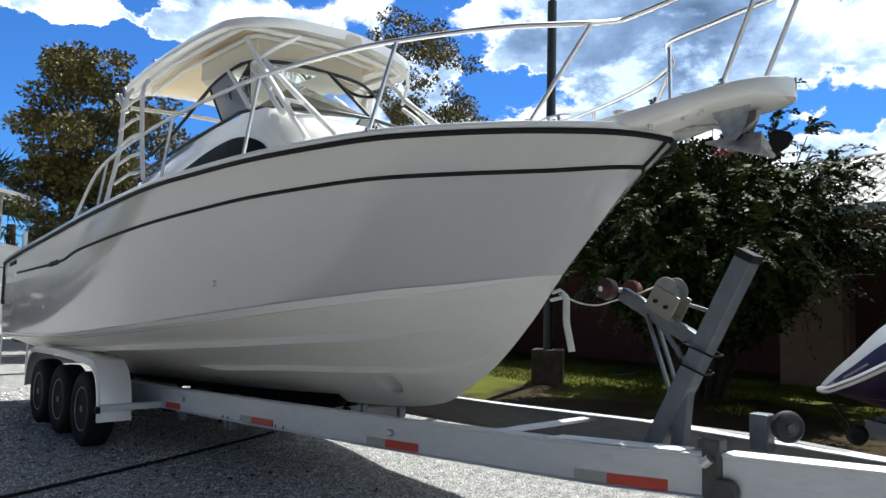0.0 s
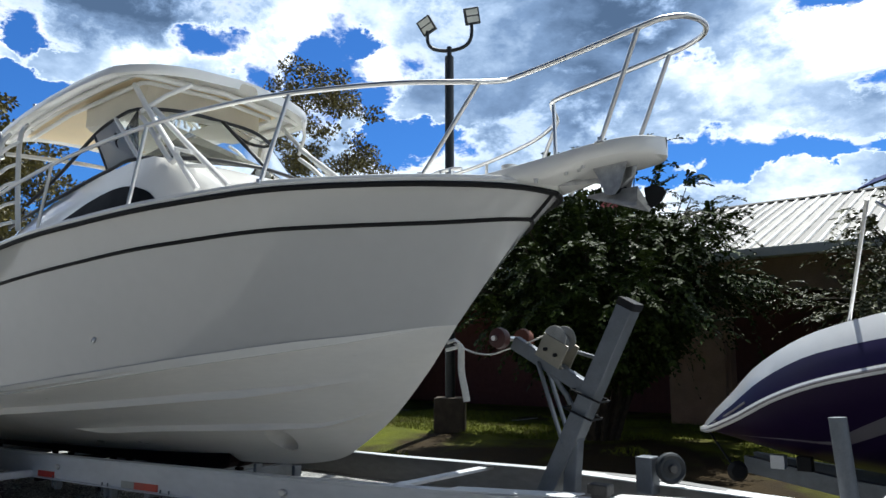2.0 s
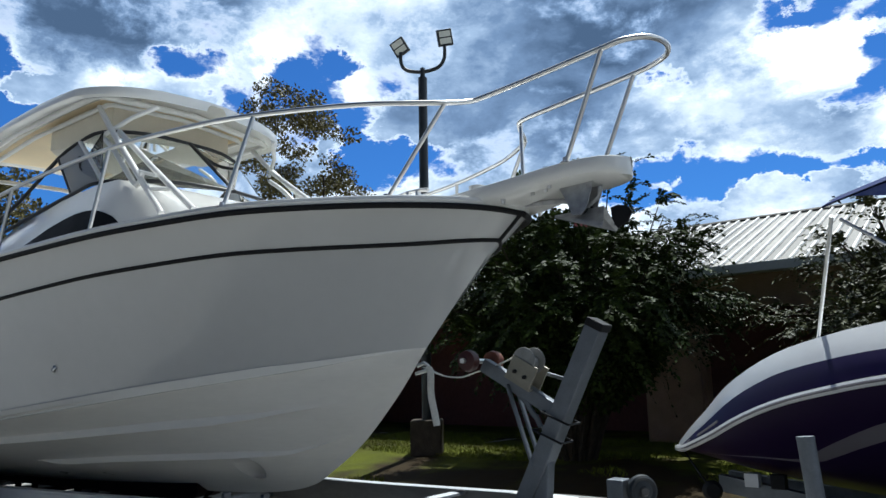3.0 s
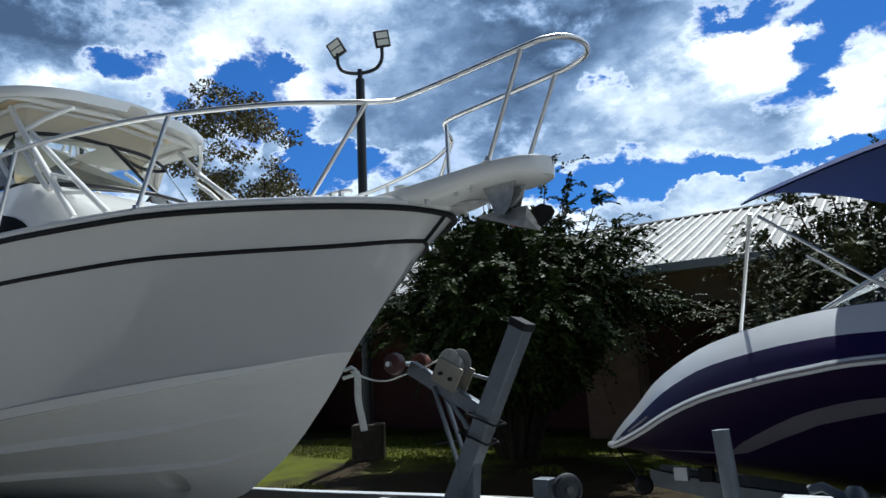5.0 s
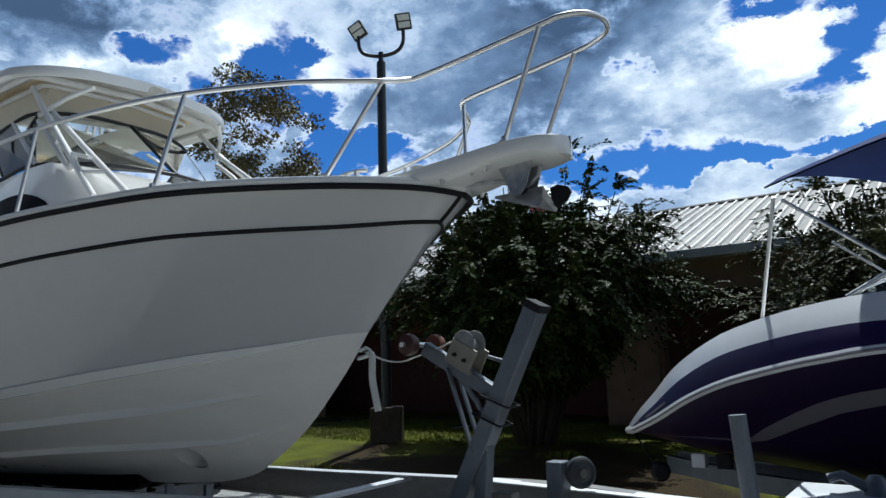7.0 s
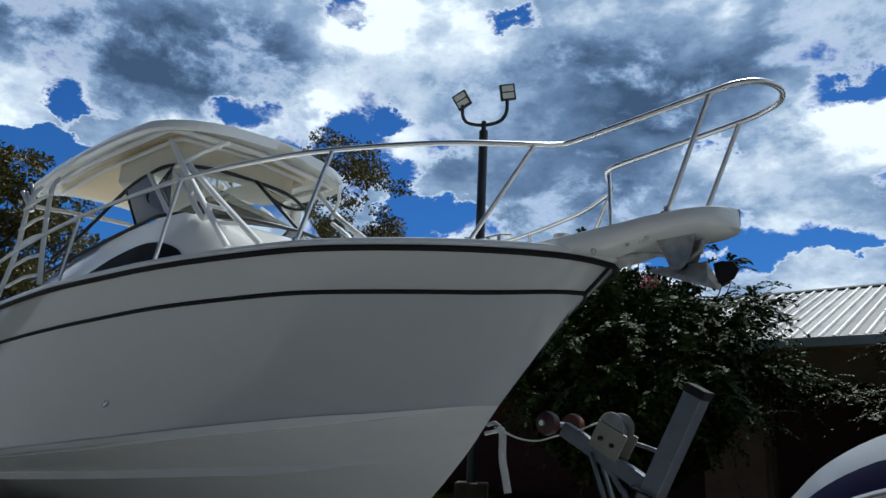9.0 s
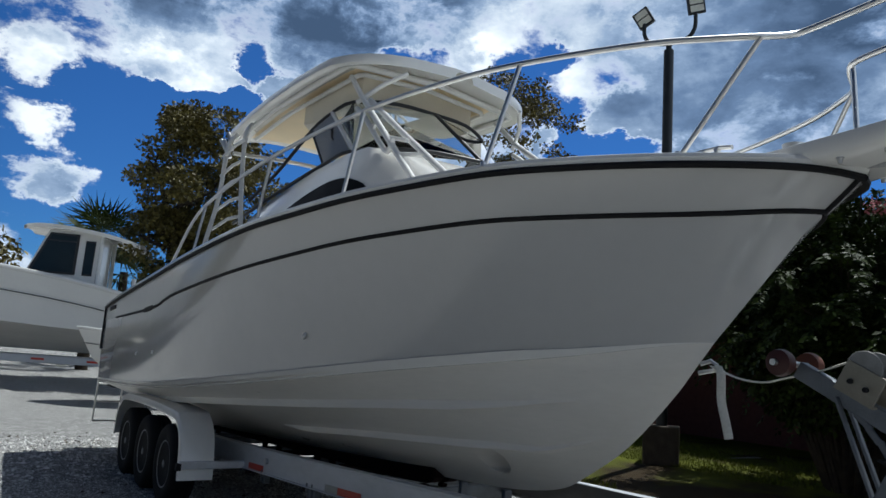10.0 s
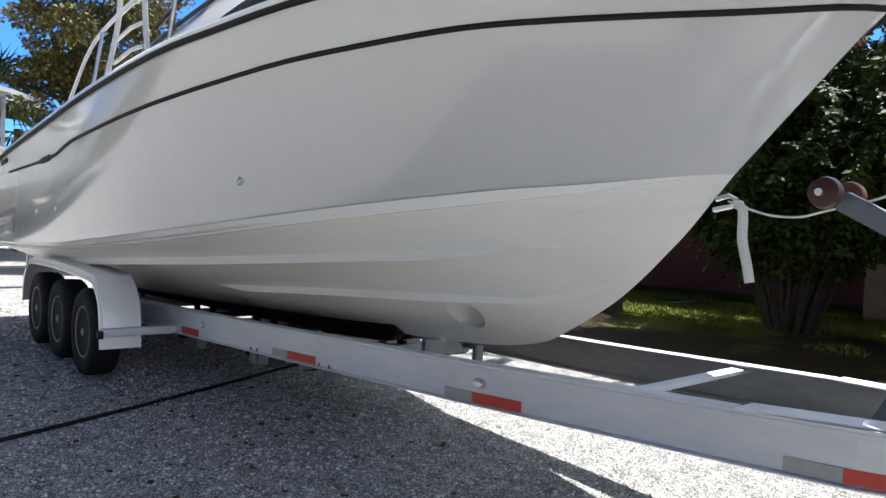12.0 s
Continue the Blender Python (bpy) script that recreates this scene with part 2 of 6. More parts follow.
RIM = mat("silver_rim", (0.24, 0.24, 0.25), 0.4, 0.6, vary=0.1)
RED = mat("red_reflector", (0.55, 0.035, 0.015), 0.35, vary=0.1, scale=30)
TAPE = mat("silver_tape", (0.36, 0.36, 0.34), 0.4, 0.2, vary=0.1, scale=30)
GRAVEL = mat("gravel_ground", (0.40, 0.395, 0.38), 0.95, vary=0.5, scale=9, bump=1.0, bump_scale=55)
STONE = mat("crushed_shell", (0.56, 0.55, 0.53), 0.9, vary=0.15, island=0.4, scale=8)
gn_, gk_ = GRAVEL.node_tree.nodes, GRAVEL.node_tree.links
cell = gn_.new("ShaderNodeTexVoronoi")
cell.feature = "DISTANCE_TO_EDGE"
cell.inputs["Scale"].default_value = 62
gk_.new(next(n for n in gn_ if n.bl_idname == "ShaderNodeTexCoord").outputs["Object"], cell.inputs["Vector"])
gap = gn_.new("ShaderNodeMapRange")
gk_.new(cell.outputs["Distance"], gap.inputs[0])
gap.inputs[1].default_value, gap.inputs[2].default_value, gap.inputs[3].default_value, gap.inputs[4].default_value = 0.02, 0.22, 0.2, 1.25
old = next(n for n in gn_ if n.bl_idname == "ShaderNodeVectorMath")
pebble = gn_.new("ShaderNodeVectorMath")
pebble.operation = "SCALE"
gk_.new(old.outputs[0], pebble.inputs[0])
gk_.new(gap.outputs[0], pebble.inputs["Scale"])
gk_.new(pebble.outputs[0], gn_["Principled BSDF"].inputs["Base Color"])
GRASS = mat("grass", (0.13, 0.15, 0.014), 0.8, vary=0.3, island=0.45, scale=2)
LEAF = mat("leaf_dark", (0.03, 0.045, 0.008), 0.58, vary=0.2, island=0.5, scale=3)
LEAF_OAK = mat("leaf_oak", (0.125, 0.105, 0.026), 0.6, vary=0.2, island=0.5, scale=3)
LEAF_SHRUB = mat("leaf_shrub", (0.055, 0.06, 0.022), 0.5, vary=0.2, island=0.5, scale=3)
BARK = mat("bark", (0.055, 0.044, 0.034), 0.9, vary=0.4, scale=12, bump=0.6)
PURPLE = mat("purple_gelcoat", (0.013, 0.006, 0.06), 0.4, vary=0.05)
PURPLE.node_tree.nodes["Principled BSDF"].inputs["Specular IOR Level"].default_value = 0.25
NAVY = mat("navy_canvas", (0.02, 0.035, 0.13), 0.9, vary=0.15, scale=8, bump=0.2, bump_scale=200)
BRICK = mat("brick_wall_face", (0.11, 0.048, 0.045), 0.9, vary=0.2, object_vary=0.25, scale=10, bump=0.3)
TIN = mat("metal_roof_sheet", (0.15, 0.143, 0.133), 0.6, 0.2, vary=0.8, scale=2.6, stretch=(2.2, 0.3, 1), bump=0.2, object_vary=0.4)
POLE = mat("dark_pole_paint", (0.022, 0.026, 0.03), 0.5, vary=0.25, scale=8)
CONCRETE = mat("weathered_concrete", (0.07, 0.058, 0.048), 0.9, vary=0.35, scale=7, bump=0.4)
WOODRED = mat("red_roller_rubber", (0.045, 0.009, 0.007), 0.5, vary=0.15, scale=20)
ROPE = mat("white_strap", (0.7, 0.68, 0.62), 0.85, vary=0.15, scale=60, bump=0.3, bump_scale=200)
BUNK = mat("black_bunk_carpet", (0.014, 0.007, 0.007), 0.95, vary=0.3, scale=40, bump=0.4, bump_scale=200)


LEAF.node_tree.nodes["Principled BSDF"].inputs["Specular IOR Level"].default_value = 0.12
LEAF_SHRUB.node_tree.nodes["Principled BSDF"].inputs["Specular IOR Level"].default_value = 0.12


# ---- mesh helpers ----
def part(name, bm, material, parent=None, label="", smooth=False):
    me = bpy.data.meshes.new(name)
    bm.normal_update()
    bm.to_mesh(me)
    bm.free()
    me.materials.append(material)
    if smooth:
        me.shade_smooth()
        me.set_sharp_from_angle(angle=radians(38))
    ob = new(name, me)
    if parent:
        ob.parent = parent
    if label:
        tagged(ob, label)
    return ob


def thing(name, label, category, group="", at=(0, 0, 0), kind=""):
    ob = new(name)
    ob.location = at
    ob.empty_display_size = 0.1
    return tagged(ob, label, category, group, kind)


def box(bm, lo, hi, m=None, bevel=0.0):
    lo, hi = Vector(lo), Vector(hi)
    r = bmesh.ops.create_cube(bm, size=1.0)
    c, s = (lo + hi) / 2, hi - lo
    for v in r["verts"]:
        v.co = Vector((v.co.x * s.x, v.co.y * s.y, v.co.z * s.z)) + c
    if bevel:
        es = list({e for v in r["verts"] for e in v.link_edges})
        r2 = bmesh.ops.bevel(bm, geom=es, offset=bevel, segments=2, affect="EDGES", profile=0.5)
        vs = list({v for f in r2["faces"] for v in f.verts} | {v for v in r["verts"] if v.is_valid})
    else:
        vs = r["verts"]
    if m is not None:
        bmesh.ops.transform(bm, matrix=m, verts=vs)
    return bm


def grid(bm, rows, close=False, flip=False):
    """Quads between rows of points."""
    vs = [[bm.verts.new(p) for p in row] for row in rows]
    for a, b in zip(vs, vs[1:]):
        n = len(a)
        for i in range(n if close else n - 1):
            q = (a[i], a[(i + 1) % n], b[(i + 1) % n], b[i])
            q = [v for k, v in enumerate(q) if all((v.co - w.co).length > 1e-6 for w in q[:k])]
            if len(q) > 2:
                bm.faces.new(q[::-1] if flip else q)
    return vs


def smooth_path(points, steps=6):
    p = [Vector(q) for q in points]
    out = []
    for i in range(len(p) - 1):
        a, b, c, d = p[max(i - 1, 0)], p[i], p[i + 1], p[min(i + 2, len(p) - 1)]
        for k in range(steps):
            t = k / steps
            out.append(0.5 * (2 * b + (c - a) * t + (2 * a - 5 * b + 4 * c - d) * t * t + (3 * b - a - 3 * c + d) * t ** 3))
    return out + [p[-1]]


def tube(bm, points, r, n=10, caps=True, flat=1.0):
    """A round bar along points; r may be one radius or one for each point."""
    p = [Vector(q) for q in points]
    rs = r if isinstance(r, (list, tuple)) else [r] * len(p)
    up = None
    rings = []
    for i, q in enumerate(p):
        d = (p[min(i + 1, len(p) - 1)] - p[max(i - 1, 0)]).normalized()
        if up is None:
            up = Vector((0, 0, 1)) if abs(d.z) < 0.9 else Vector((1, 0, 0))
        side = d.cross(up).normalized()
        up = side.cross(d).normalized()
        rings.append([q + rs[i] * (math.cos(a) * side + math.sin(a) * flat * up) for a in (2 * math.pi * k / n for k in range(n))])
    vs = grid(bm, rings, close=True)
    if caps:
        bm.faces.new(vs[0])
        bm.faces.new(vs[-1][::-1])
    return bm


def lathe(bm, profile, n=28, m=None):
    """Rings round z from (radius, z) pairs."""
    rows = [[Vector((r * math.cos(a), r * math.sin(a), z)) for a in (2 * math.pi * k / n for k in range(n))] for r, z in profile]
    if m is not None:
        rows = [[m @ v for v in row] for row in rows]
    vs = grid(bm, rows, close=True)
    if profile[0][0] > 1e-4:
        bm.faces.new(vs[0][::-1])
    if profile[-1][0] > 1e-4:
        bm.faces.new(vs[-1])
    return bm


def prism(bm, outline, thick, m):
    """An outline in x, y, given depth along z and laid by m."""
    a = [bm.verts.new(m @ Vector((x, y, 0))) for x, y in outline]
    b = [bm.verts.new(m @ Vector((x, y, thick))) for x, y in outline]
    bm.faces.new(a[::-1])
    bm.faces.new(b)
    for i in range(len(a)):
        j = (i + 1) % len(a)
        bm.faces.new((a[i], a[j], b[j], b[i]))
    return bm


def lerp(x, table):
    """The row of table, whose first column is x, at x."""
    t = np.array(table, float)
    return [float(np.interp(x, t[:, 0], t[:, k])) for k in range(1, t.shape[1])]


# ---- ground ----
def ground_z(x, y):
    """Level gravel, rising gently behind the boat."""
    back = max(0.0, y - 1.2)
    return 0.31 * min(1.0, back / 3.6) + 0.028 * max(0.0, min(40.0, -x - 9.0))


bm = bmesh.new()
xs = sorted({*np.round(np.linspace(-30, 30, 61), 2), -600, -250, -120, -60, 60, 120, 250, 600})
ysr = sorted({*np.round(np.linspace(-20, 30, 51), 2), -600, -250, -100, -50, 60, 120, 250, 600})
grid(bm, [[(x, y, ground_z(max(-60, min(60, x)), y)) for x in xs] for y in ysr])
ground = tagged(part("ground", bm, GRAVEL), "pale crushed shell gravel yard", "ground", kind="structure")


LAWN = mat("lawn_ground", (0.1, 0.1, 0.03), 0.95, vary=0.35, scale=3, bump=0.9, bump_scale=60)
ln_, ll_ = LAWN.node_tree.nodes, LAWN.node_tree.links
patch = ln_.new("ShaderNodeTexNoise")
patch.inputs["Scale"].default_value, patch.inputs["Detail"].default_value = 0.9, 5
ll_.new(next(n for n in ln_ if n.bl_idname == "ShaderNodeTexCoord").outputs["Object"], patch.inputs["Vector"])
tone = ln_.new("ShaderNodeValToRGB")
tone.color_ramp.elements[0].position, tone.color_ramp.elements[0].color = 0.42, (0.036, 0.025, 0.012, 1)
tone.color_ramp.elements[1].position, tone.color_ramp.elements[1].color = 0.56, (0.085, 0.095, 0.01, 1)
# oval of dark soil before the bush, which also paints in its shade
worn = ln_.new("ShaderNodeVectorMath")
worn.operation = "MULTIPLY_ADD"
ll_.new(next(n for n in ln_ if n.bl_idname == "ShaderNodeTexCoord").outputs["Object"], worn.inputs[0])
worn.inputs[1].default_value, worn.inputs[2].default_value = (1 / 3.4, 1 / 1.7, 0), (1.5 / 3.4, -3.2 / 1.7, 0)
spread_ = ln_.new("ShaderNodeVectorMath")
spread_.operation = "LENGTH"
ll_.new(worn.outputs[0], spread_.inputs[0])
thin = ln_.new("ShaderNodeMapRange")
ll_.new(spread_.outputs["Value"], thin.inputs[0])
thin.inputs[1].default_value, thin.inputs[2].default_value, thin.inputs[3].default_value, thin.inputs[4].default_value = 0.5, 1.3, -0.16, 0.05
sum_ = ln_.new("ShaderNodeMath")
ll_.new(patch.outputs[0], sum_.inputs[0])
ll_.new(thin.outputs[0], sum_.inputs[1])
ll_.new(sum_.outputs[0], tone.inputs[0])
ll_.new(tone.outputs[0], next(n for n in ln_ if n.bl_idname == "ShaderNodeVectorMath").inputs[0])


# lawn: soil sheet with an uneven edge over the gravel
def lawn_edge(x):
    return 2.35 + 0.18 * math.sin(x * 1.3) + 0.09 * math.sin(x * 3.7 + 1)


bm = bmesh.new()
cols = [-12.5 + 0.4 * i for i in range(92)]
rows_ = []
for k in range(24):
    f = (k / 23) ** 1.5
    rows_.append([(x, lawn_edge(x) + f * 22, ground_z(x, lawn_edge(x) + f * 22) + 0.012 + 0.02 * noise.noise((x, f * 30, 0))) for x in cols])
grid(bm, rows_)
tagged(part("lawn", bm, LAWN), "patchy lawn with bare brown soil and painted bush shade", "lawn", kind="structure")

# ---- the boat ----
STERN = -8.2
SHEER = [(-8.2, 1.38, 1.86), (-7.0, 1.43, 1.95), (-5.3, 1.46, 2.08), (-4.1, 1.465, 2.18), (-2.85, 1.44, 2.265), (-2.05, 1.37, 2.295), (-1.5, 1.31, 2.31),
         (-1.07, 1.21, 2.325), (-0.57, 1.06, 2.34), (-0.23, 0.87, 2.35), (0.15, 0.61, 2.352), (0.45, 0.36, 2.346), (0.62, 0.18, 2.335), (0.70, 0.0, 2.325)]
STRIPE_Z = [(-8.4, 1.665), (-5.35, 1.75), (-4.6, 1.84), (-4.1, 1.885), (-2.9, 1.995), (-2.1, 2.055), (-1.5, 2.09), (-0.58, 2.135), (0.16, 2.155), (0.56, 2.185)]
BOOT = [(-8.2, 1.36, 0.90), (-6.8, 1.40, 0.94), (-5.3, 1.40, 1.0), (-3.7, 1.31, 1.13), (-2.56, 1.12, 1.255), (-1.66, 0.88, 1.37), (-1.05, 0.64, 1.45), (-0.58, 0.385, 1.515),
        (-0.17, 0.125, 1.585), (0.0, 0.0, 1.605)]
KEEL = [(-8.2, 0.37), (-4.0, 0.54), (-2.2, 0.615), (-1.6, 0.65), (-1.24, 0.69), (-0.99, 0.745), (-0.84, 0.82), (-0.525, 1.03), (-0.24, 1.31), (-0.1, 1.48), (0.0, 1.605)]


def spline(table, n=12):
    return [tuple(v) for v in smooth_path([(t[0], t[1], t[2] if len(t) > 2 else 0) for t in table], n)]


SHEER_S, BOOT_S, KEEL_S, STRIPE_S = spline(SHEER), spline(BOOT), spline(KEEL), spline(STRIPE_Z)


def sheer_at(x):
    return lerp(x, SHEER_S)


def boot_x(u):
    return STERN * (1 - u)


def side_point(u, v):
    """The starboard side, u from stern to stem, v from the boot line to the sheer."""
    xb, xs_ = boot_x(u), STERN + u * (0.70 - STERN)
    yb, zb = lerp(xb, BOOT_S)
    ys_, zs_ = sheer_at(xs_)
    bow = max(0.0, (u - 0.45) / 0.55)
    belly = (0.05 * (1 - bow) - 0.055 * math.sin(math.pi * min(1, bow)) * 1.0) * math.sin(math.pi * v)
    aft = max(0.0, min(1.0, (0.62 - u) / 0.3))
    rise = v + (1 - (1 - min(1.0, v * 1.1)) ** 2.6 - v) * aft
    y = yb + (ys_ - yb) * rise + belly * (1 - aft)
    # upright above a full bilge towards the stern; the stem rounds forward above the stripe
    run = v * 0.935 + 0.065 * max(0.0, min(1.0, (v - 0.78) / 0.22)) ** 0.6 if u > 0.8 else v
    run = v + (run - v) * max(0.0, min(1.0, (u - 0.8) / 0.2))
    return Vector((xb + (xs_ - xb) * run, -max(0.0, y) * (1 if u < 1 else 0), zb + (zs_ - zb) * v))


def side_v(u, z):
    """The v at which the side stands at height z."""
    a, b = side_point(u, 0).z, side_point(u, 1).z
    return (z - a) / (b - a)


def stripe_v(u):
    v = 0.8
    for _ in range(6):
        v = side_v(u, lerp(side_point(u, v).x, STRIPE_S)[0])
    return min(0.93, max(0.3, v))


def bottom_point(u, w):
    """The starboard bottom, w from the keel (0) to the boot line (1)."""
    x = boot_x(u)
    yb, zb = lerp(x, BOOT_S)
    zk = lerp(x, KEEL_S)[0]
    bow = max(0.0, (u - 0.6) / 0.4)
    full = 0.16 * bow * math.sin(math.pi * w) * yb
    return Vector((x, -(yb * w + full), zk + (zb - zk) * w))


US = [i / 34 * 0.8 for i in range(35)] + [0.8 + 0.2 * (i / 40) ** 0.9 for i in range(1, 41)]


def mirror(rows):
    return [[Vector((p.x, -p.y, p.z)) for p in row] for row in rows]


boat = thing("motor_boat", "white cabin cruiser with black rub rail and hardtop, on a trailer", "boat", at=(0, 0, 0))

VS = [k / 12 for k in range(13)]
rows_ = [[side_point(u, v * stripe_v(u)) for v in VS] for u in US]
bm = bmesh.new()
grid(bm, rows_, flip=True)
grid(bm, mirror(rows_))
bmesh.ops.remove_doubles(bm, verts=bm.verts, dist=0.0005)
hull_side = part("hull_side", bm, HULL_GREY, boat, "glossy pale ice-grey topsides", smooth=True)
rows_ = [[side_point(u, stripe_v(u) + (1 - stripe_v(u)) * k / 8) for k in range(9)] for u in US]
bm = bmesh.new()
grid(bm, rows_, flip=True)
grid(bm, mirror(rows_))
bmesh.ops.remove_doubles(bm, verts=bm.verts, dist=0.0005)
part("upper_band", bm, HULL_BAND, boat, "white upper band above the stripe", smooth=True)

# bottom with two running strakes, a chine lip and the dished mouth of the bow thruster
LOW_STRAKE = spline([(-8.2, 0.45), (-3.7, 0.445), (-2.5, 0.45), (-1.63, 0.42), (-1.13, 0.37), (-0.72, 0.24), (-0.4, 0.12), (0, 0.08)])
HIGH_STRAKE = spline([(-8.2, 0.80), (-4.5, 0.81), (-2.6, 0.76), (-1.5, 0.72), (-0.89, 0.66), (-0.53, 0.53), (-0.3, 0.42), (0, 0.4)])


def strake_w(u):
    x = boot_x(u)
    return (lerp(x, LOW_STRAKE)[0], lerp(x, HIGH_STRAKE)[0])


def bottom_row(u):
    lowest, upper = strake_w(u)
    x = boot_x(u)
    fade = max(0.0, min(1.0, (-x - 0.5) / 0.8))
    row = []
    spots = [lowest * k / 44 for k in range(44)] + [lowest - 0.001, lowest + 0.006]
    spots += [lowest + (upper - lowest) * k / 7 for k in range(1, 7)] + [upper - 0.001, upper + 0.006]
    spots += [upper + (1 - upper) * k / 7 for k in range(1, 7)] + [0.972, 0.976, 1.0]
    for w in spots:
        p = bottom_point(u, w)
        for s0, aft, deep in ((lowest, -3.7, 0.038), (upper, -7.6, 0.048)):
            if s0 - 0.05 < w < s0 + 0.003 and x > aft:
                rise = max(0.0, 1 - (s0 - w) / 0.05)
                p.z -= deep * fade * rise * min(1, (x - aft) / 0.4)
                p.y -= 0.018 * fade * rise
        if w > 0.974:
            p.y -= 0.016 * fade
        a_, b_ = (x + 1.345) / 0.105, (w - 0.25) / 0.105
        d = math.hypot(a_ * 0.94 + b_ * 0.34, b_ * 0.94 - a_ * 0.34)
        if d < 1:
            p.y += 0.33 * (1 - d ** 6) ** 0.5 * max(0.12, min(1.0, 0.62 + 0.55 * a_))
        row.append(p)
    return row


US_B = sorted({*US, *[0.8 + 0.0012 * k for k in range(60)]})
bm = bmesh.new()
rows_ = [bottom_row(u) for u in US_B]
grid(bm, rows_, flip=True)
grid(bm, mirror(rows_))
bmesh.ops.remove_doubles(bm, verts=bm.verts, dist=0.0004)
hull_bottom = part("hull_bottom", bm, BOTTOM, boat, "cream white vee bottom with running strakes", smooth=True)

bm = bmesh.new()
out = [bottom_point(0, w) for w in (0, 0.5, 1)] + [side_point(0, v) for v in VS]
out = out + [Vector((p.x, -p.y, p.z)) for p in reversed(out[1:])]
bm.faces.new([bm.verts.new(p) for p in out])
part("transom", bm, GEL, boat, "white transom")

# flat chine strip where the side meets the bottom, painted whiter for its lit face
for sgn in (1, -1):
    bm = bmesh.new()
    rows_ = []
    for u in US:
        a, b = bottom_point(u, 0.965), side_point(u, 0.034 * min(1.0, (1 - u) * 10))
        o = Vector((0, -0.026 * min(1.0, (1 - u) * 12), 0))
        rows_.append([Vector((p.x, p.y * sgn, p.z)) for p in (a, a + o, b + o * 0.9, b)])
    grid(bm, rows_, flip=sgn > 0)
    part("chine_strip", bm, GEL, boat, "white chine strip, lightened as if catching light")

# dark rub rail at the sheer, white cap above it, thin black stripe below
for sgn in (1, -1):
    line = [side_point(u, 1.0) for u in US]
    line = [Vector((p.x, p.y * sgn, p.z)) for p in line]
    bm = bmesh.new()
    tube(bm, [p + Vector((0.004, -0.012 * sgn if i < len(line) - 1 else 0, -0.016)) for i, p in enumerate(line)], 0.017, 8)
    part("rub_rail", bm, BLACK, boat, "black rubber rub rail", smooth=True)
    bm = bmesh.new()
    tube(bm, [p + Vector((0.0, 0.012 * sgn if i < len(line) - 1 else 0, 0.018)) for i, p in enumerate(line)], 0.026, 8)
    part("gunwale_cap", bm, GEL, boat, smooth=True)
    line = [side_point(u, stripe_v(u)) for u in US[5:]]
    bm = bmesh.new()
    tube(bm, [Vector((p.x + 0.002, p.y * sgn - 0.003 * sgn, p.z)) for p in line], 0.013, 8)
    part("hull_stripe", bm, BLACK, boat, smooth=True)

bm = bmesh.new()
tip_v = stripe_v(US[-2])
tube(bm, [side_point(1.0, tip_v + (1 - tip_v) * k / 8) + Vector((0.004, 0, 0)) for k in range(9)], 0.012, 8)
part("stem_trim", bm, BLACK, boat, "black trim round the stem head", smooth=True)

# deck: cambered, with a raised trunk that runs up to the windscreen
def deck_z(x, y):
    ys_, zs_ = sheer_at(x)
    f = min(1.0, abs(y) / max(ys_, 0.01))
    z = zs_ + 0.03 + 0.05 * (1 - f * f)
    lift = lerp(x, [(-8.2, 0), (-5.6, 0.0), (-5.2, 0.16), (-4.6, 0.42), (-3.9, 0.52), (-2.5, 0.56), (-2.15, 0.53), (-1.9, 0.44), (-1.5, 0.22), (-1.2, 0.10), (-0.8, 0.03), (0.7, 0)])[0]
    half = lerp(x, [(-8.2, 1.08), (-3.0, 1.08), (-2.2, 1.04), (-1.6, 0.92), (-1.1, 0.74), (-0.4, 0.42), (0.7, 0.1)])[0]
    e = abs(y) / half
    return z + lift * max(0.0, min(1.0, 1.0 - max(0.0, e - 0.80) / 0.2)) ** 0.7


bm = bmesh.new()
rows_ = []
for i in range(90):
    x = STERN + 0.02 + (0.69 - STERN - 0.02) * i / 89
    ys_ = sheer_at(x)[0]
    rows_.append([Vector((x, ys_ * k / 30, deck_z(x, ys_ * k / 30))) for k in range(-30, 31)])
grid(bm, rows_, flip=True)
part("deck", bm, GEL, boat, "white moulded deck and cabin trunk", smooth=True)


# ---- hardtop ----
def hardtop_half(x):
    return lerp(x, [(-5.45, 0.82), (-5.38, 0.90), (-5.2, 0.93), (-4.0, 0.97), (-3.0, 0.96), (-2.75, 0.94), (-2.58, 0.88), (-2.44, 0.77), (-2.35, 0.60), (-2.29, 0.38), (-2.27, 0.1)])[0]


def hardtop_z(x, y):
    return lerp(x, [(-5.45, 3.78), (-4.6, 3.83), (-3.4, 3.83), (-2.8, 3.80), (-2.2, 3.72)])[0] - 0.085 * (y / 0.95) ** 2


bm = bmesh.new()
rows_ = []
for i in range(56):
    x = -5.45 + 3.18 * (i / 55) ** 0.8
    h = max(0.01, hardtop_half(x))
    ring = [(h * k / 14 * 0.985, 0.0) for k in range(-14, 15)] + [(h, -0.03), (h, -0.065), (h * 0.97, -0.085)] + [(h * k / 14 * 0.94, -0.085 + 0.065 * (1 - (k / 14) ** 6)) for k in range(14, -15, -1)] + [(-h * 0.97, -0.085), (-h, -0.065), (-h, -0.03)]
    rows_.append([Vector((x, y, hardtop_z(x, y) + dz)) for y, dz in ring])
vs = grid(bm, rows_, close=True, flip=True)
bm.faces.new(vs[0])
bm.faces.new(vs[-1][::-1])
hardtop = part("hardtop", bm, GEL, boat, "white fibreglass hardtop", smooth=True)

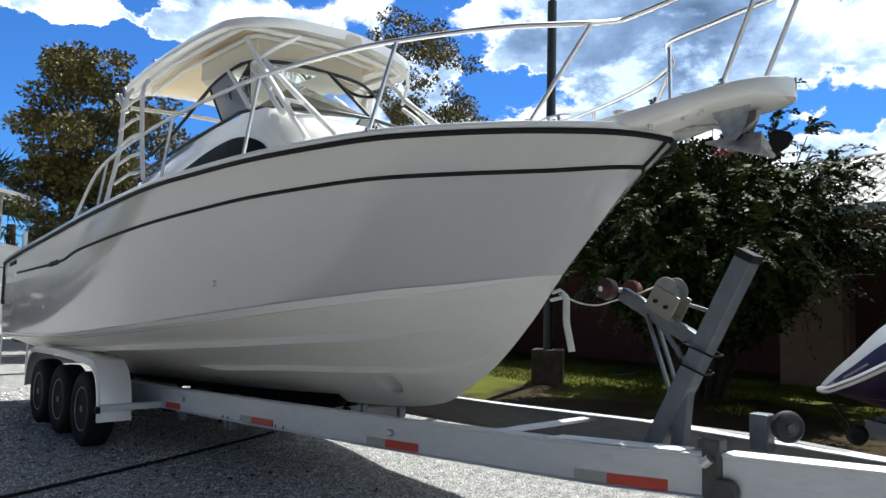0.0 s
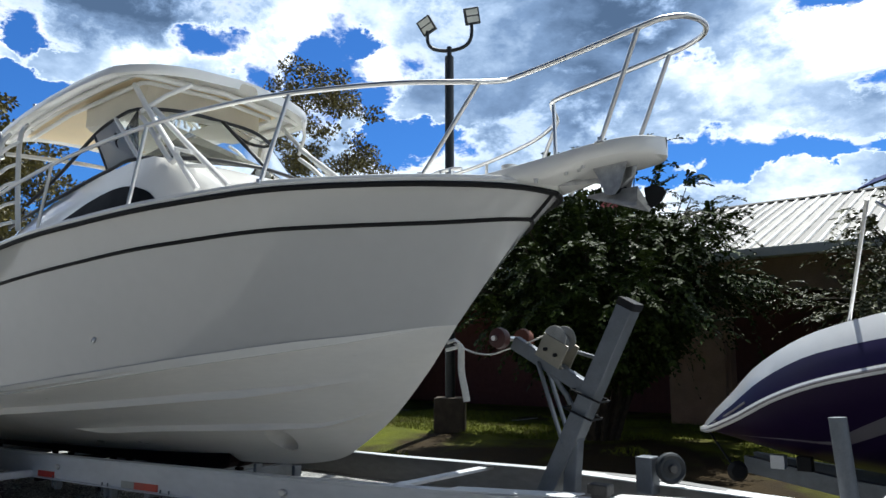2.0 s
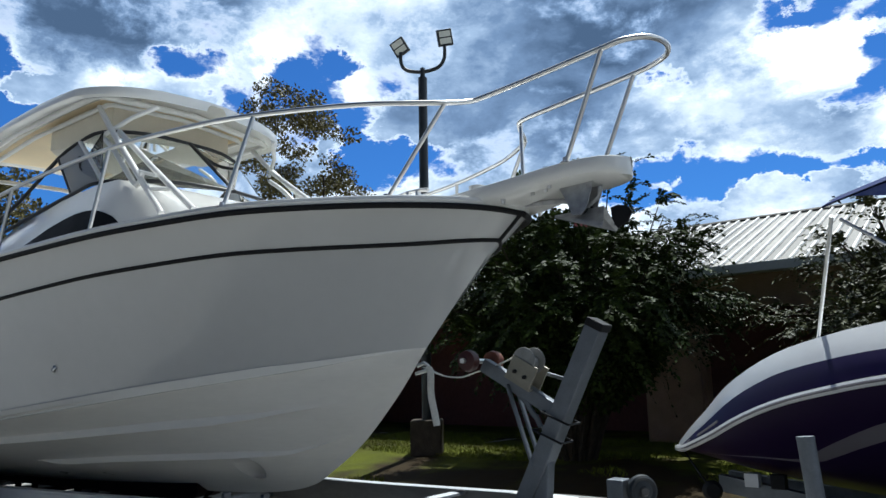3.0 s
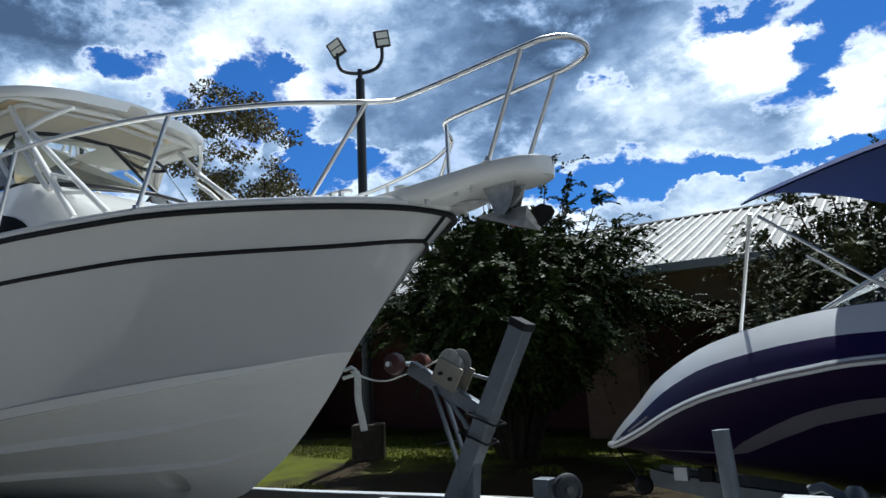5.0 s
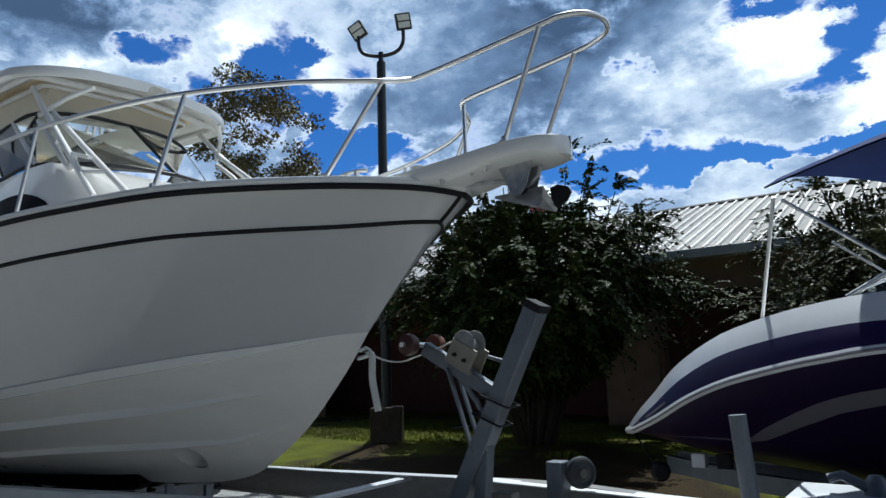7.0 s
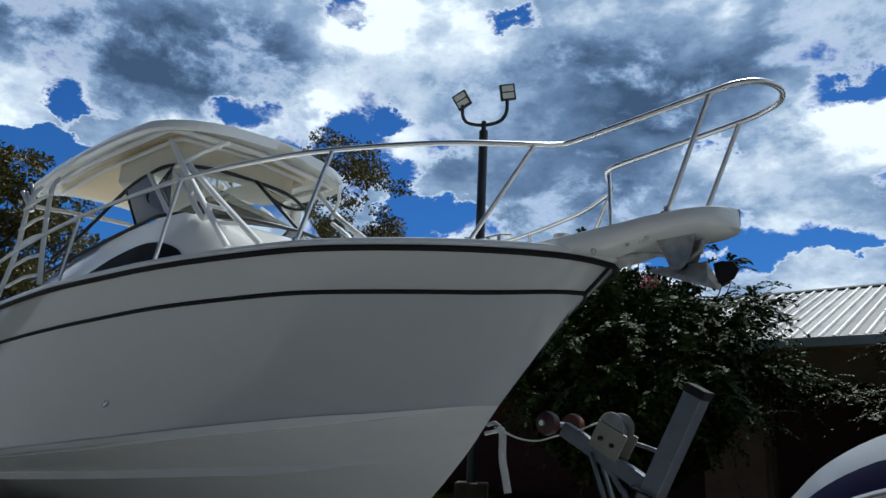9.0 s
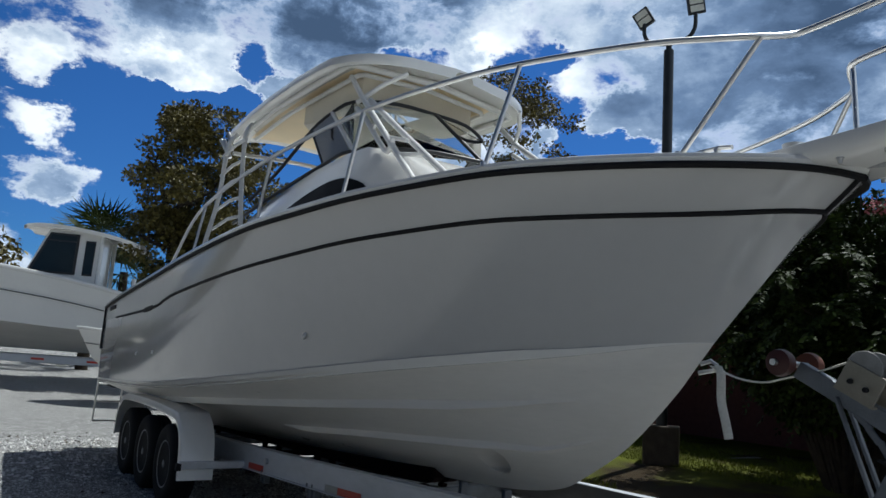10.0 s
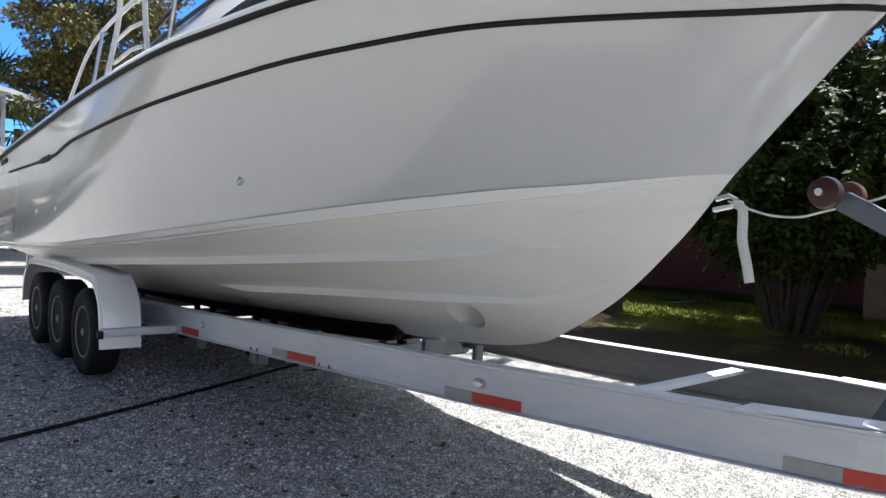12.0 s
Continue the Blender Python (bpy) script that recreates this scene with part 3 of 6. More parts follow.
bm = bmesh.new()
rows_ = []
for i in range(26):
    x = -5.3 + 2.5 * i / 25
    h = min(0.78, hardtop_half(x) * 0.84)
    rows_.append([Vector((x, h * k / 8, hardtop_z(x, h * k / 8) - 0.034)) for k in range(-8, 9)] + [Vector((x, h * k / 8, hardtop_z(x, h * k / 8) - 0.014)) for k in range(8, -9, -1)])
vs = grid(bm, rows_, close=True)
bm.faces.new(vs[0][::-1])
bm.faces.new(vs[-1])
part("headliner", bm, CREAM, hardtop, "cream headliner panel")
# overhead box at the helm
bm = bmesh.new()
rows_ = []
for x, z0, h in ((-4.0, 3.52, 0.60), (-3.7, 3.46, 0.62), (-3.2, 3.45, 0.62), (-2.92, 3.50, 0.56)):
    rows_.append([Vector((x, -h, 3.76)), Vector((x, -h, z0 + 0.04)), Vector((x, -h + 0.05, z0)), Vector((x, h - 0.05, z0)), Vector((x, h, z0 + 0.04)), Vector((x, h, 3.76))])
vs = grid(bm, rows_, close=True, flip=True)
bm.faces.new(vs[0])
bm.faces.new(vs[-1][::-1])
LINER = mat("liner_white", (0.74, 0.69, 0.58), 0.45, vary=0.05)
part("overhead_console", bm, LINER, boat, "cream white overhead console", smooth=True)
bm = bmesh.new()
lathe(bm, [(0.0, -0.012), (0.07, -0.012), (0.085, 0.0), (0.085, 0.02)], 20, pose(-3.05, -0.2, 3.47))
part("dome_speaker", bm, ALLOY, boat, smooth=True)

# tubular frame under the hardtop
def tube_part(name, points, r, material, parent, steps=0, label="", n=10):
    bm = bmesh.new()
    tube(bm, smooth_path(points, steps) if steps else points, r, n)
    return part(name, bm, material, parent, label, smooth=True)


def both(name, points, r, material, parent, steps=0, label="", n=10):
    for sgn in (1, -1):
        tube_part(name, [(x, y * sgn, z) for x, y, z in points], r, material, parent, steps, label, n)


tube_part("top_frame_tube", [(x, y, hardtop_z(x, y) - 0.06) for x, y in [(-5.3, -0.80), (-4.2, -0.83), (-2.70, -0.82), (-2.655, -0.81), (-2.645, -0.76), (-2.62, 0), (-2.645, 0.76), (-2.655, 0.81), (-2.70, 0.82), (-4.2, 0.83), (-5.3, 0.80)]], 0.026, WHITE_TUBE, boat)
tube_part("inner_frame_tube", [(x, y, hardtop_z(x, y) - 0.075) for x, y in [(-5.2, -0.64), (-4.2, -0.66), (-2.86, -0.64), (-2.82, -0.6), (-2.80, 0), (-2.82, 0.6), (-2.86, 0.64), (-4.2, 0.66), (-5.2, 0.64)]], 0.02, WHITE_TUBE, boat)
both("top_leg", [(-2.78, -0.74, 3.62), (-2.5, -0.77, 3.36), (-1.46, -0.9, 2.50)], 0.022, WHITE_TUBE, boat)
both("top_leg", [(-2.55, -0.78, 3.28), (-2.35, -0.80, 3.14), (-1.98, -0.83, 2.82), (-1.86, -0.85, 2.80), (-1.84, -0.85, 2.86)], 0.02, WHITE_TUBE, boat, 3)
both("top_leg", [(-2.46, -0.72, 3.34), (-1.9, -0.76, 2.95), (-1.22, -0.82, 2.50)], 0.022, WHITE_TUBE, boat)
both("leg_brace", [(-2.18, -0.8, 3.09), (-2.2, -0.82, 2.99)], 0.014, WHITE_TUBE, boat)
both("leg_brace", [(-1.95, -0.84, 2.90), (-1.7, -0.82, 2.82)], 0.014, WHITE_TUBE, boat)
both("leg_brace", [(-1.72, -0.87, 2.72), (-1.5, -0.8, 2.69)], 0.014, WHITE_TUBE, boat)
both("leg_brace", [(-2.56, -0.78, 3.33), (-2.36, -0.68, 3.44), (-2.22, -0.55, 3.53)], 0.018, WHITE_TUBE, boat)
# aft ladder-like legs
both("aft_leg", [(-4.95, -0.93, 3.60), (-4.84, -1.04, 3.40), (-4.86, -1.06, 2.9), (-5.0, -1.1, 2.45), (-5.08, -1.12, 2.16)], 0.022, WHITE_TUBE, boat, 4)
both("aft_leg", [(-4.5, -0.93, 3.60), (-4.32, -1.04, 3.40), (-4.2, -1.06, 2.9), (-4.1, -1.06, 2.52)], 0.022, WHITE_TUBE, boat, 4)
for z in (3.32, 3.12, 2.95, 2.76, 2.58):
    both("aft_rung", [(-4.9 - (3.0 - z) * 0.1, -1.06, z), (-4.55, -1.05, z + 0.05), (-4.22, -1.06, z + 0.03)], 0.016, WHITE_TUBE, boat)
for k, z in enumerate((3.5, 3.45, 3.48)):
    both("rod_holder", [(-5.0 - 0.12 * k, -0.95 + 0.03 * k, z - 0.06), (-5.08 - 0.12 * k, -0.98, z + 0.14)], 0.02, STEEL, boat)
tube_part("aft_cross_tube", [(-5.1, -0.9, 3.44), (-5.12, 0, 3.5), (-5.1, 0.9, 3.44)], 0.022, WHITE_TUBE, boat, 5)
both("antenna_mount", [(-5.0, -0.72, 3.72), (-5.12, -0.72, 3.84), (-4.86, -0.72, 3.95)], 0.018, STEEL, boat)
both("antenna_mount", [(-4.9, -0.72, 3.78), (-4.98, -0.72, 3.98)], 0.02, STEEL, boat)

# windscreen: dark frame, clear panes
GLASS = bpy.data.materials.new("clear_glass")
GLASS.use_nodes = True
gn, gl = GLASS.node_tree.nodes, GLASS.node_tree.links
gb = gn["Principled BSDF"]
gb.inputs["Transmission Weight"].default_value, gb.inputs["Roughness"].default_value, gb.inputs["IOR"].default_value = 1.0, 0.02, 1.45
gb.inputs["Base Color"].default_value = (0.86, 0.9, 0.9, 1)
VINYL = bpy.data.materials.new("smoked_acrylic")
VINYL.use_nodes = True
vb = VINYL.node_tree.nodes["Principled BSDF"]
vb.inputs["Transmission Weight"].default_value, vb.inputs["Roughness"].default_value = 0.45, 0.06
vb.inputs["Base Color"].default_value = (0.42, 0.43, 0.44, 1)
FRAME = mat("dark_window_frame", (0.03, 0.03, 0.032), 0.4, 0.3, vary=0.2)


def pane(corners, parent, name="pane", thick=0.006):
    p = [Vector(c) for c in corners]
    n = (p[1] - p[0]).cross(p[2] - p[0]).normalized() * thick
    bm = bmesh.new()
    a, b = [bm.verts.new(q) for q in p], [bm.verts.new(q + n) for q in p]
    bm.faces.new(a[::-1])
    bm.faces.new(b)
    for i in range(len(p)):
        j = (i + 1) % len(p)
        bm.faces.new((a[i], a[j], b[j], b[i]))
    ob = part(name, bm, GLASS, parent, "clear windscreen pane")
    ob.visible_shadow = False
    return ob


for sgn in (1, -1):
    def at_(x, y, z):
        return (x, y * sgn, z)
    base_c, base_f, base_m, base_a = at_(-1.98, 0.0, 2.92), at_(-2.5, -0.80, 2.93), at_(-2.95, -0.83, 2.905), at_(-4.75, -0.92, 2.64)
    top_c, top_f, top_m = at_(-2.66, 0.0, 3.47), at_(-3.05, -0.75, 3.385), at_(-3.316, -0.80, 3.286)
    tube_part("window_frame", [base_c, at_(-2.12, -0.45, 2.93), base_f, base_m, at_(-3.9, -0.89, 2.77), base_a], 0.016, FRAME, boat, 4, "black window frame")
    tube_part("window_frame", [top_c, at_(-2.70, -0.35, 3.475), at_(-2.86, -0.66, 3.45), top_f, top_m, at_(-3.9, -0.85, 3.01), at_(-4.4, -0.90, 2.82)], 0.016, FRAME, boat, 3)
    tube_part("window_mullion", [base_f, top_f], 0.02, GEL, boat)
    tube_part("window_mullion", [base_m, top_m], 0.014, FRAME, boat)
    pane([base_c, top_c, at_(-2.86, -0.66, 3.45), base_f], boat)
    pane([base_f, at_(-2.86, -0.66, 3.45), top_f, base_m], boat)
    side_screen = pane([at_(-2.56, -0.805, 2.94), top_f, top_m, base_m], boat, "side_screen")
    side_screen.data.materials[0] = VINYL
    tube_part("screen_latch", [at_(-2.93, -0.80, 3.22), at_(-2.90, -0.80, 3.12), at_(-2.86, -0.80, 3.09)], 0.011, FRAME, boat)
tube_part("window_mullion", [(-1.98, 0, 2.92), (-2.66, 0, 3.47)], 0.02, FRAME, boat)
WINDOW_BLACK = mat("black_acrylic", (0.004, 0.004, 0.005), 0.5, vary=0.1)
WINDOW_BLACK.node_tree.nodes["Principled BSDF"].inputs["Specular IOR Level"].default_value = 0.05
# dark almond-shaped window in the cabin side: a thin lens lying on the trunk
for sgn in (1, -1):
    bm = bmesh.new()
    rows_ = []
    for i in range(19):
        x = -3.5 + 1.58 * i / 18
        f = i / 18
        hh = 0.18 * (math.sin(math.pi * f ** 1.5)) ** 0.8 + 0.002
        zc = 2.44 + 0.06 * f
        row = []
        for k in range(7):
            zz = zc + hh * (k / 6 * 1.25 - 0.25)
            y = 1.3
            while deck_z(x, y) < zz and y > 0.5:
                y -= 0.004
            row.append(Vector((x, -(y + 0.008) * sgn, zz)))
        rows_.append(row)
    grid(bm, rows_, flip=sgn < 0)
    part("cabin_window", bm, WINDOW_BLACK, boat, "dark tinted cabin window", smooth=True)

# ---- pulpit ----
bm = bmesh.new()
rows_ = []
for i in range(40):
    f = i / 39
    x = 1.345 * (1 - (1 - f) ** 1.35)
    h = lerp(x, [(0.0, 0.40), (0.25, 0.33), (0.45, 0.27), (0.7, 0.225), (1.0, 0.205), (1.15, 0.195), (1.24, 0.165), (1.30, 0.115), (1.33, 0.06), (1.345, 0.01)])[0]
    zt = lerp(x, [(0, 2.385), (0.35, 2.41), (0.7, 2.455), (1.0, 2.485), (1.345, 2.50)])[0]
    zb = lerp(x, [(0, 2.36), (0.4, 2.345), (0.6, 2.335), (0.75, 2.35), (0.95, 2.39), (1.345, 2.405)])[0]
    c = 0.022
    rows_.append([Vector((x, a, b)) for a, b in ((-h * 0.75, zb), (-h * 0.93, zb + 0.012), (-h, zb + c + 0.012), (-h, zt - c), (-h + 0.007, zt - 0.007), (-h + c, zt),
                                             (h - c, zt), (h - 0.007, zt - 0.007), (h, zt - c), (h, zb + c + 0.012), (h * 0.93, zb + 0.012), (h * 0.75, zb))])
vs = grid(bm, rows_, close=True, flip=False)
bm.faces.new(vs[-1])
bm.faces.new(vs[0][::-1])
bmesh.ops.recalc_face_normals(bm, faces=bm.faces)
part("bow_pulpit", bm, GEL, boat, "white bow pulpit platform", smooth=True)
for x, y in ((0.70, -0.19), (0.86, -0.15), (0.92, -0.12), (0.96, -0.15), (0.70, 0.19), (0.92, 0.12)):
    bm = bmesh.new()
    lathe(bm, [(0.0, -0.022), (0.009, -0.02), (0.011, -0.004), (0.016, 0.0), (0.016, 0.02)], 10, pose(x, y, lerp(x, [(0.6, 2.335), (0.75, 2.35), (0.95, 2.39)])[0] + 0.004))
    part("pulpit_bolt", bm, STEEL, boat, smooth=True)

# ---- bow rail ----
RAIL = [(-5.36, -1.34, 2.11), (-5.05, -1.32, 2.38), (-4.75, -1.31, 2.58), (-4.4, -1.30, 2.70), (-3.6, -1.30, 2.79), (-2.66, -1.28, 2.85), (-1.62, -1.19, 2.90), (-0.9, -1.07, 2.905), (-0.44, -0.94, 2.90), (0.1, -0.70, 2.89),
        (0.40, -0.49, 2.885), (0.49, -0.40, 2.89), (0.535, -0.27, 2.925), (0.60, -0.22, 2.945), (0.9, -0.205, 2.975), (1.315, -0.195, 3.02), (1.43, -0.18, 3.035), (1.525, -0.12, 3.04), (1.565, 0.0, 3.04)]
full = RAIL + [(x, -y, z) for x, y, z in reversed(RAIL[:-1])]
tube_part("bow_rail", full, 0.0145, STEEL, boat, 5, "polished stainless bow rail")
both("stanchion", [(0.16, -0.52, 2.38), (0.49, -0.41, 2.885)], 0.0125, STEEL, boat)
both("stanchion", [(-0.57, -1.05, 2.35), (-0.46, -0.945, 2.90)], 0.0125, STEEL, boat)
both("stanchion", [(-1.72, -1.24, 2.32), (-1.62, -1.19, 2.90)], 0.0125, STEEL, boat)
both("stanchion", [(-2.97, -1.32, 2.27), (-2.85, -1.29, 2.845)], 0.0125, STEEL, boat)
both("stanchion", [(-4.45, -1.36, 2.17), (-4.4, -1.30, 2.70)], 0.0125, STEEL, boat)
both("stanchion", [(1.08, -0.185, 2.48), (1.31, -0.195, 3.015)], 0.0125, STEEL, boat)
tube_part("stanchion", [(0.60, 0.19, 2.42), (0.56, 0.245, 2.935)], 0.0125, STEEL, boat)
for x, y, z in ((0.16, -0.52, 2.385), (-0.57, -1.05, 2.365), (-1.72, -1.24, 2.335), (-2.97, -1.32, 2.28), (1.08, -0.185, 2.478)):
    for sgn in (1, -1):
        bm = bmesh.new()
        lathe(bm, [(0.03, 0), (0.03, 0.006), (0.017, 0.012), (0.016, 0.03)], 14, pose(x, y * sgn, z))
        part("rail_foot", bm, STEEL, boat, smooth=True)

# deck hardware: windlass, cleats, hatch
bm = bmesh.new()
lathe(bm, [(0.07, 0), (0.07, 0.03), (0.045, 0.05), (0.05, 0.09), (0.0, 0.10)], 18, pose(0.42, -0.03, 2.42))
box(bm, (0.45, -0.06, 2.42), (0.6, 0.06, 2.47), bevel=0.01)
part("windlass", bm, STEEL, boat, "chrome anchor windlass", smooth=True)
for x, y in ((0.2, -0.34), (0.2, 0.34), (-3.9, -1.36), (-3.9, 1.36)):
    z = deck_z(x, y) - 0.005
    bm = bmesh.new()
    tube(bm, [(x - 0.11, y, z + 0.04), (x - 0.05, y, z + 0.05), (x + 0.05, y, z + 0.05), (x + 0.11, y, z + 0.04)], 0.011, 8)
    box(bm, (x - 0.045, y - 0.012, z), (x - 0.025, y + 0.012, z + 0.05))
    box(bm, (x + 0.025, y - 0.012, z), (x + 0.045, y + 0.012, z + 0.05))
    part("deck_cleat", bm, STEEL, boat, smooth=True)
bm = bmesh.new()
box(bm, (-1.35, -0.26, deck_z(-1.1, 0) - 0.02), (-0.85, 0.26, deck_z(-1.1, 0) + 0.03), pose(0, 0, 0), bevel=0.012)
part("deck_hatch", bm, DARKGLASS, boat, "smoked deck hatch")

# hull fittings
def on_side(x, z):
    u = (x - STERN) / (0.70 - STERN)
    for _ in range(30):
        v = side_v(u, z)
        u += (x - side_point(u, v).x) / 9
    return side_point(u, side_v(u, z))


p = on_side(-2.28, 1.53)
bm = bmesh.new()
lathe(bm, [(0.0, 0.012), (0.012, 0.012), (0.018, 0.016), (0.026, 0.008), (0.026, 0)], 14, Matrix.Translation(p) @ pose(0, 0, 0, 78, 0, -12))
part("drain_fitting", bm, STEEL, boat, "small chrome drain fitting", smooth=True)
for x, z in ((-5.05, 1.33), (-5.75, 1.30)):
    q = on_side(x, z)
    bm = bmesh.new()
    lathe(bm, [(0.0, 0.010), (0.010, 0.010), (0.015, 0.013), (0.021, 0.006), (0.021, 0)], 14, Matrix.Translation(q) @ pose(0, 0, 0, 84, 0, -4))
    part("drain_fitting", bm, STEEL, boat, "small chrome drain fitting", smooth=True)
for name, x, z, w in (("name_plate", -7.75, 1.81, 0.42), ("badge", -5.55, 1.74, 0.34)):
    a, b = on_side(x, z), on_side(x + w, z + 0.02)
    bm = bmesh.new()
    box(bm, (0, -0.012, -0.024), ((b - a).length, 0.004, 0.024), Matrix.Translation(a) @ (b - a).to_track_quat("X", "Z").to_matrix().to_4x4(), bevel=0.003)
    part(name, bm, BLACK, boat, "dark raised badge bar")
tube_part("transom_trim", [on_side(-8.19, 1.84) + Vector((0, -0.006, 0)), on_side(-8.19, 1.5) + Vector((0, -0.006, 0)), on_side(-8.19, 1.3) + Vector((0, -0.006, 0))], 0.016, BLACK, boat)
bm = bmesh.new()
tube(bm, [Vector((-0.075, 0, 1.50)), Vector((-0.02, 0, 1.515)), Vector((0.012, 0, 1.50)), Vector((-0.005, 0, 1.47)), Vector((-0.085, 0, 1.455))], 0.011, 8)
part("bow_eye", bm, STEEL, boat, "stainless bow eye", smooth=True)

# swim ladder at the stern
for y in (-1.33, -1.02):
    tube_part("ladder_rail", [(-8.22, y, 0.93), (-8.33, y, 0.90), (-8.36, y, 0.35)], 0.012, STEEL, boat)
for z in (0.36, 0.61, 0.84):
    tube_part("ladder_rung", [(-8.355, -1.33, z), (-8.355, -1.02, z)], 0.013, STEEL, boat)
bm = bmesh.new()
box(bm, (-8.5, -1.2, 0.80), (-8.2, 1.2, 0.92), bevel=0.03)
part("swim_platform", bm, BLACK, boat, "dark swim platform bracket")

# ---- anchor under the pulpit ----
anchor = thing("anchor", "galvanised plough anchor hanging under the bow pulpit", "anchor", at=(1.1, 0, 2.3))
anchor_m = Matrix.Translation((-1.1, 0, -2.3))


def anchor_part(name, bm, material, smooth=False):
    bmesh.ops.transform(bm, matrix=anchor_m, verts=bm.verts)
    return part(name, bm, material, anchor, smooth=smooth)


ANCHOR = mat("anchor_galvanised", (0.36, 0.365, 0.37), 0.35, 0.55, vary=0.3, scale=25)
for sgn in (1, -1):
    bm = bmesh.new()
    prism(bm, [(0.95, 2.425), (1.17, 2.425), (1.12, 2.27), (1.085, 2.235), (1.035, 2.24), (1.0, 2.33)], 0.008, Matrix.Translation((0, 0.055 * sgn, 0)) @ pose(0, 0, 0, 90, 0, 0))
    anchor_part("roller_cheek", bm, ANCHOR)
bm = bmesh.new()
lathe(bm, [(0.0, -0.05), (0.035, -0.05), (0.022, 0), (0.035, 0.05), (0.0, 0.05)], 16, pose(1.075, 0, 2.27, 90, 0, 0))
anchor_part("roller", bm, BLACK, True)
bm = bmesh.new()
tube(bm, [(0.72, 0, 2.36), (0.95, 0, 2.34), (1.10, 0, 2.29), (1.16, 0, 2.33), (1.17, 0, 2.38)], 0.014, 8)
anchor_part("shank", bm, ANCHOR, True)
bm = bmesh.new()
tip, heel_l, heel_r, crown = Vector((0.90, 0, 2.268)), Vector((1.215, -0.085, 2.165)), Vector((1.215, 0.085, 2.165)), Vector((1.185, 0, 2.275))
vs = [bm.verts.new(q) for q in (tip, heel_l, heel_r, crown, tip - Vector((0, 0, 0.014)), heel_l - Vector((0.01, 0, 0.014)), heel_r - Vector((0.01, 0, 0.014)), crown - Vector((0.03, 0, 0.03)))]
for f in ((0, 1, 3), (0, 3, 2), (4, 7, 5), (4, 6, 7), (0, 4, 5, 1), (0, 2, 6, 4), (1, 5, 7, 3), (3, 7, 6, 2)):
    bm.faces.new([vs[i] for i in f])
anchor_part("fluke", bm, ANCHOR)
bm = bmesh.new()
prism(bm, [(1.19, 2.275), (1.235, 2.285), (1.29, 2.265), (1.305, 2.235), (1.28, 2.195), (1.225, 2.165), (1.20, 2.19)], 0.012, Matrix.Translation((0, 0.075, 0)) @ pose(0, 0, 0, 90, 0, 0))
anchor_part("fluke_wing", bm, BLACK)

# ---- the trailer ----
trailer = thing("boat_trailer", "three-axle aluminium boat trailer with white fenders", "trailer")
RAIL_Y = [(-8.3, 0.80), (-3.96, 0.775), (-2.43, 0.70), (-0.9, 0.589), (0.67, 0.46), (1.12, 0.36), (1.95, 0.105)]
RAIL_Z = [(-8.3, 0.345), (-4.25, 0.49), (-1.93, 0.57), (-0.9, 0.603), (0.37, 0.655), (1.1, 0.69), (1.95, 0.70)]
RAIL_H = 0.094


def rail_point(x, sgn=-1, out=0.0, dz=0.0):
    return Vector((x, sgn * (lerp(x, RAIL_Y)[0] + out), lerp(x, RAIL_Z)[0] + dz))


for sgn in (1, -1):
    bm = bmesh.new()
    rows_ = []
    for x in (-8.3, -6.5, -5.2, -4.25, -3.96, -3.2, -2.43, -1.93, -1.4, -0.9, -0.3, 0.1, 0.37, 0.67, 0.9, 1.12, 1.5, 1.95):
        p = rail_point(x, sgn)
        prof = [(0.02, -0.094), (0.02, -0.088), (0.0, -0.083), (0.0, 0.08), (0.004, 0.084), (0.004, 0.094), (-0.075, 0.094), (-0.075, 0.086), (-0.008, 0.082), (-0.008, -0.082), (-0.075, -0.086), (-0.075, -0.094)]
        rows_.append([p + Vector((0, sgn * a, b)) for a, b in prof])
    vs = grid(bm, rows_, close=True, flip=sgn > 0)
    bm.faces.new(vs[0])
    bm.faces.new(vs[-1][::-1])
    bmesh.ops.recalc_face_normals(bm, faces=bm.faces)
    # the far rail takes the darker copy, as its visible face is unlit
    part("frame_rail", bm, ALLOY if sgn < 0 else SHADED_ALLOY, trailer, "dull silver aluminium frame rail" if sgn < 0 else "aluminium frame rail, shade painted in as darker grey")
    # light strips added on both rails, since their tops are sunlit
    bm = bmesh.new()
    rows_ = []
    for x in (-8.3, -4.25, -3.96, -2.43, -1.93, -0.9, 0.28):
        p = rail_point(x, sgn)
        rows_.append([p + Vector((0, sgn * a, b)) for a, b in ((0.006, 0.0945), (0.006, 0.098), (-0.077, 0.098), (-0.077, 0.0945))])
    vs = grid(bm, rows_, close=True)
    bm.faces.new(vs[0])
    bm.faces.new(vs[-1][::-1])
    bmesh.ops.recalc_face_normals(bm, faces=bm.faces)
    part("rail_cap", bm, ALLOY, trailer)


def dup(ob, m):
    """One more part on the same mesh."""
    o = ob.copy()
    scene.collection.objects.link(o)
    o.matrix_basis = m
    return o


def plate_on_rail(name, x0, x1, z0, z1, material, sgn=-1, proud=0.006, label=""):
    bm = bmesh.new()
    a, b = rail_point(x0, sgn), rail_point(x1, sgn)
    ends = []
    for p in (a, b):
        ends.append([Vector((p.x, p.y + sgn * o, p.z + dz)) for o, dz in ((0.001, z0), (proud, z0), (proud, z1), (0.001, z1))])
    vs = grid(bm, ends, close=True)
    bm.faces.new(vs[0])
    bm.faces.new(vs[1][::-1])
    bmesh.ops.recalc_face_normals(bm, faces=bm.faces)
    return part(name, bm, material, trailer, label)


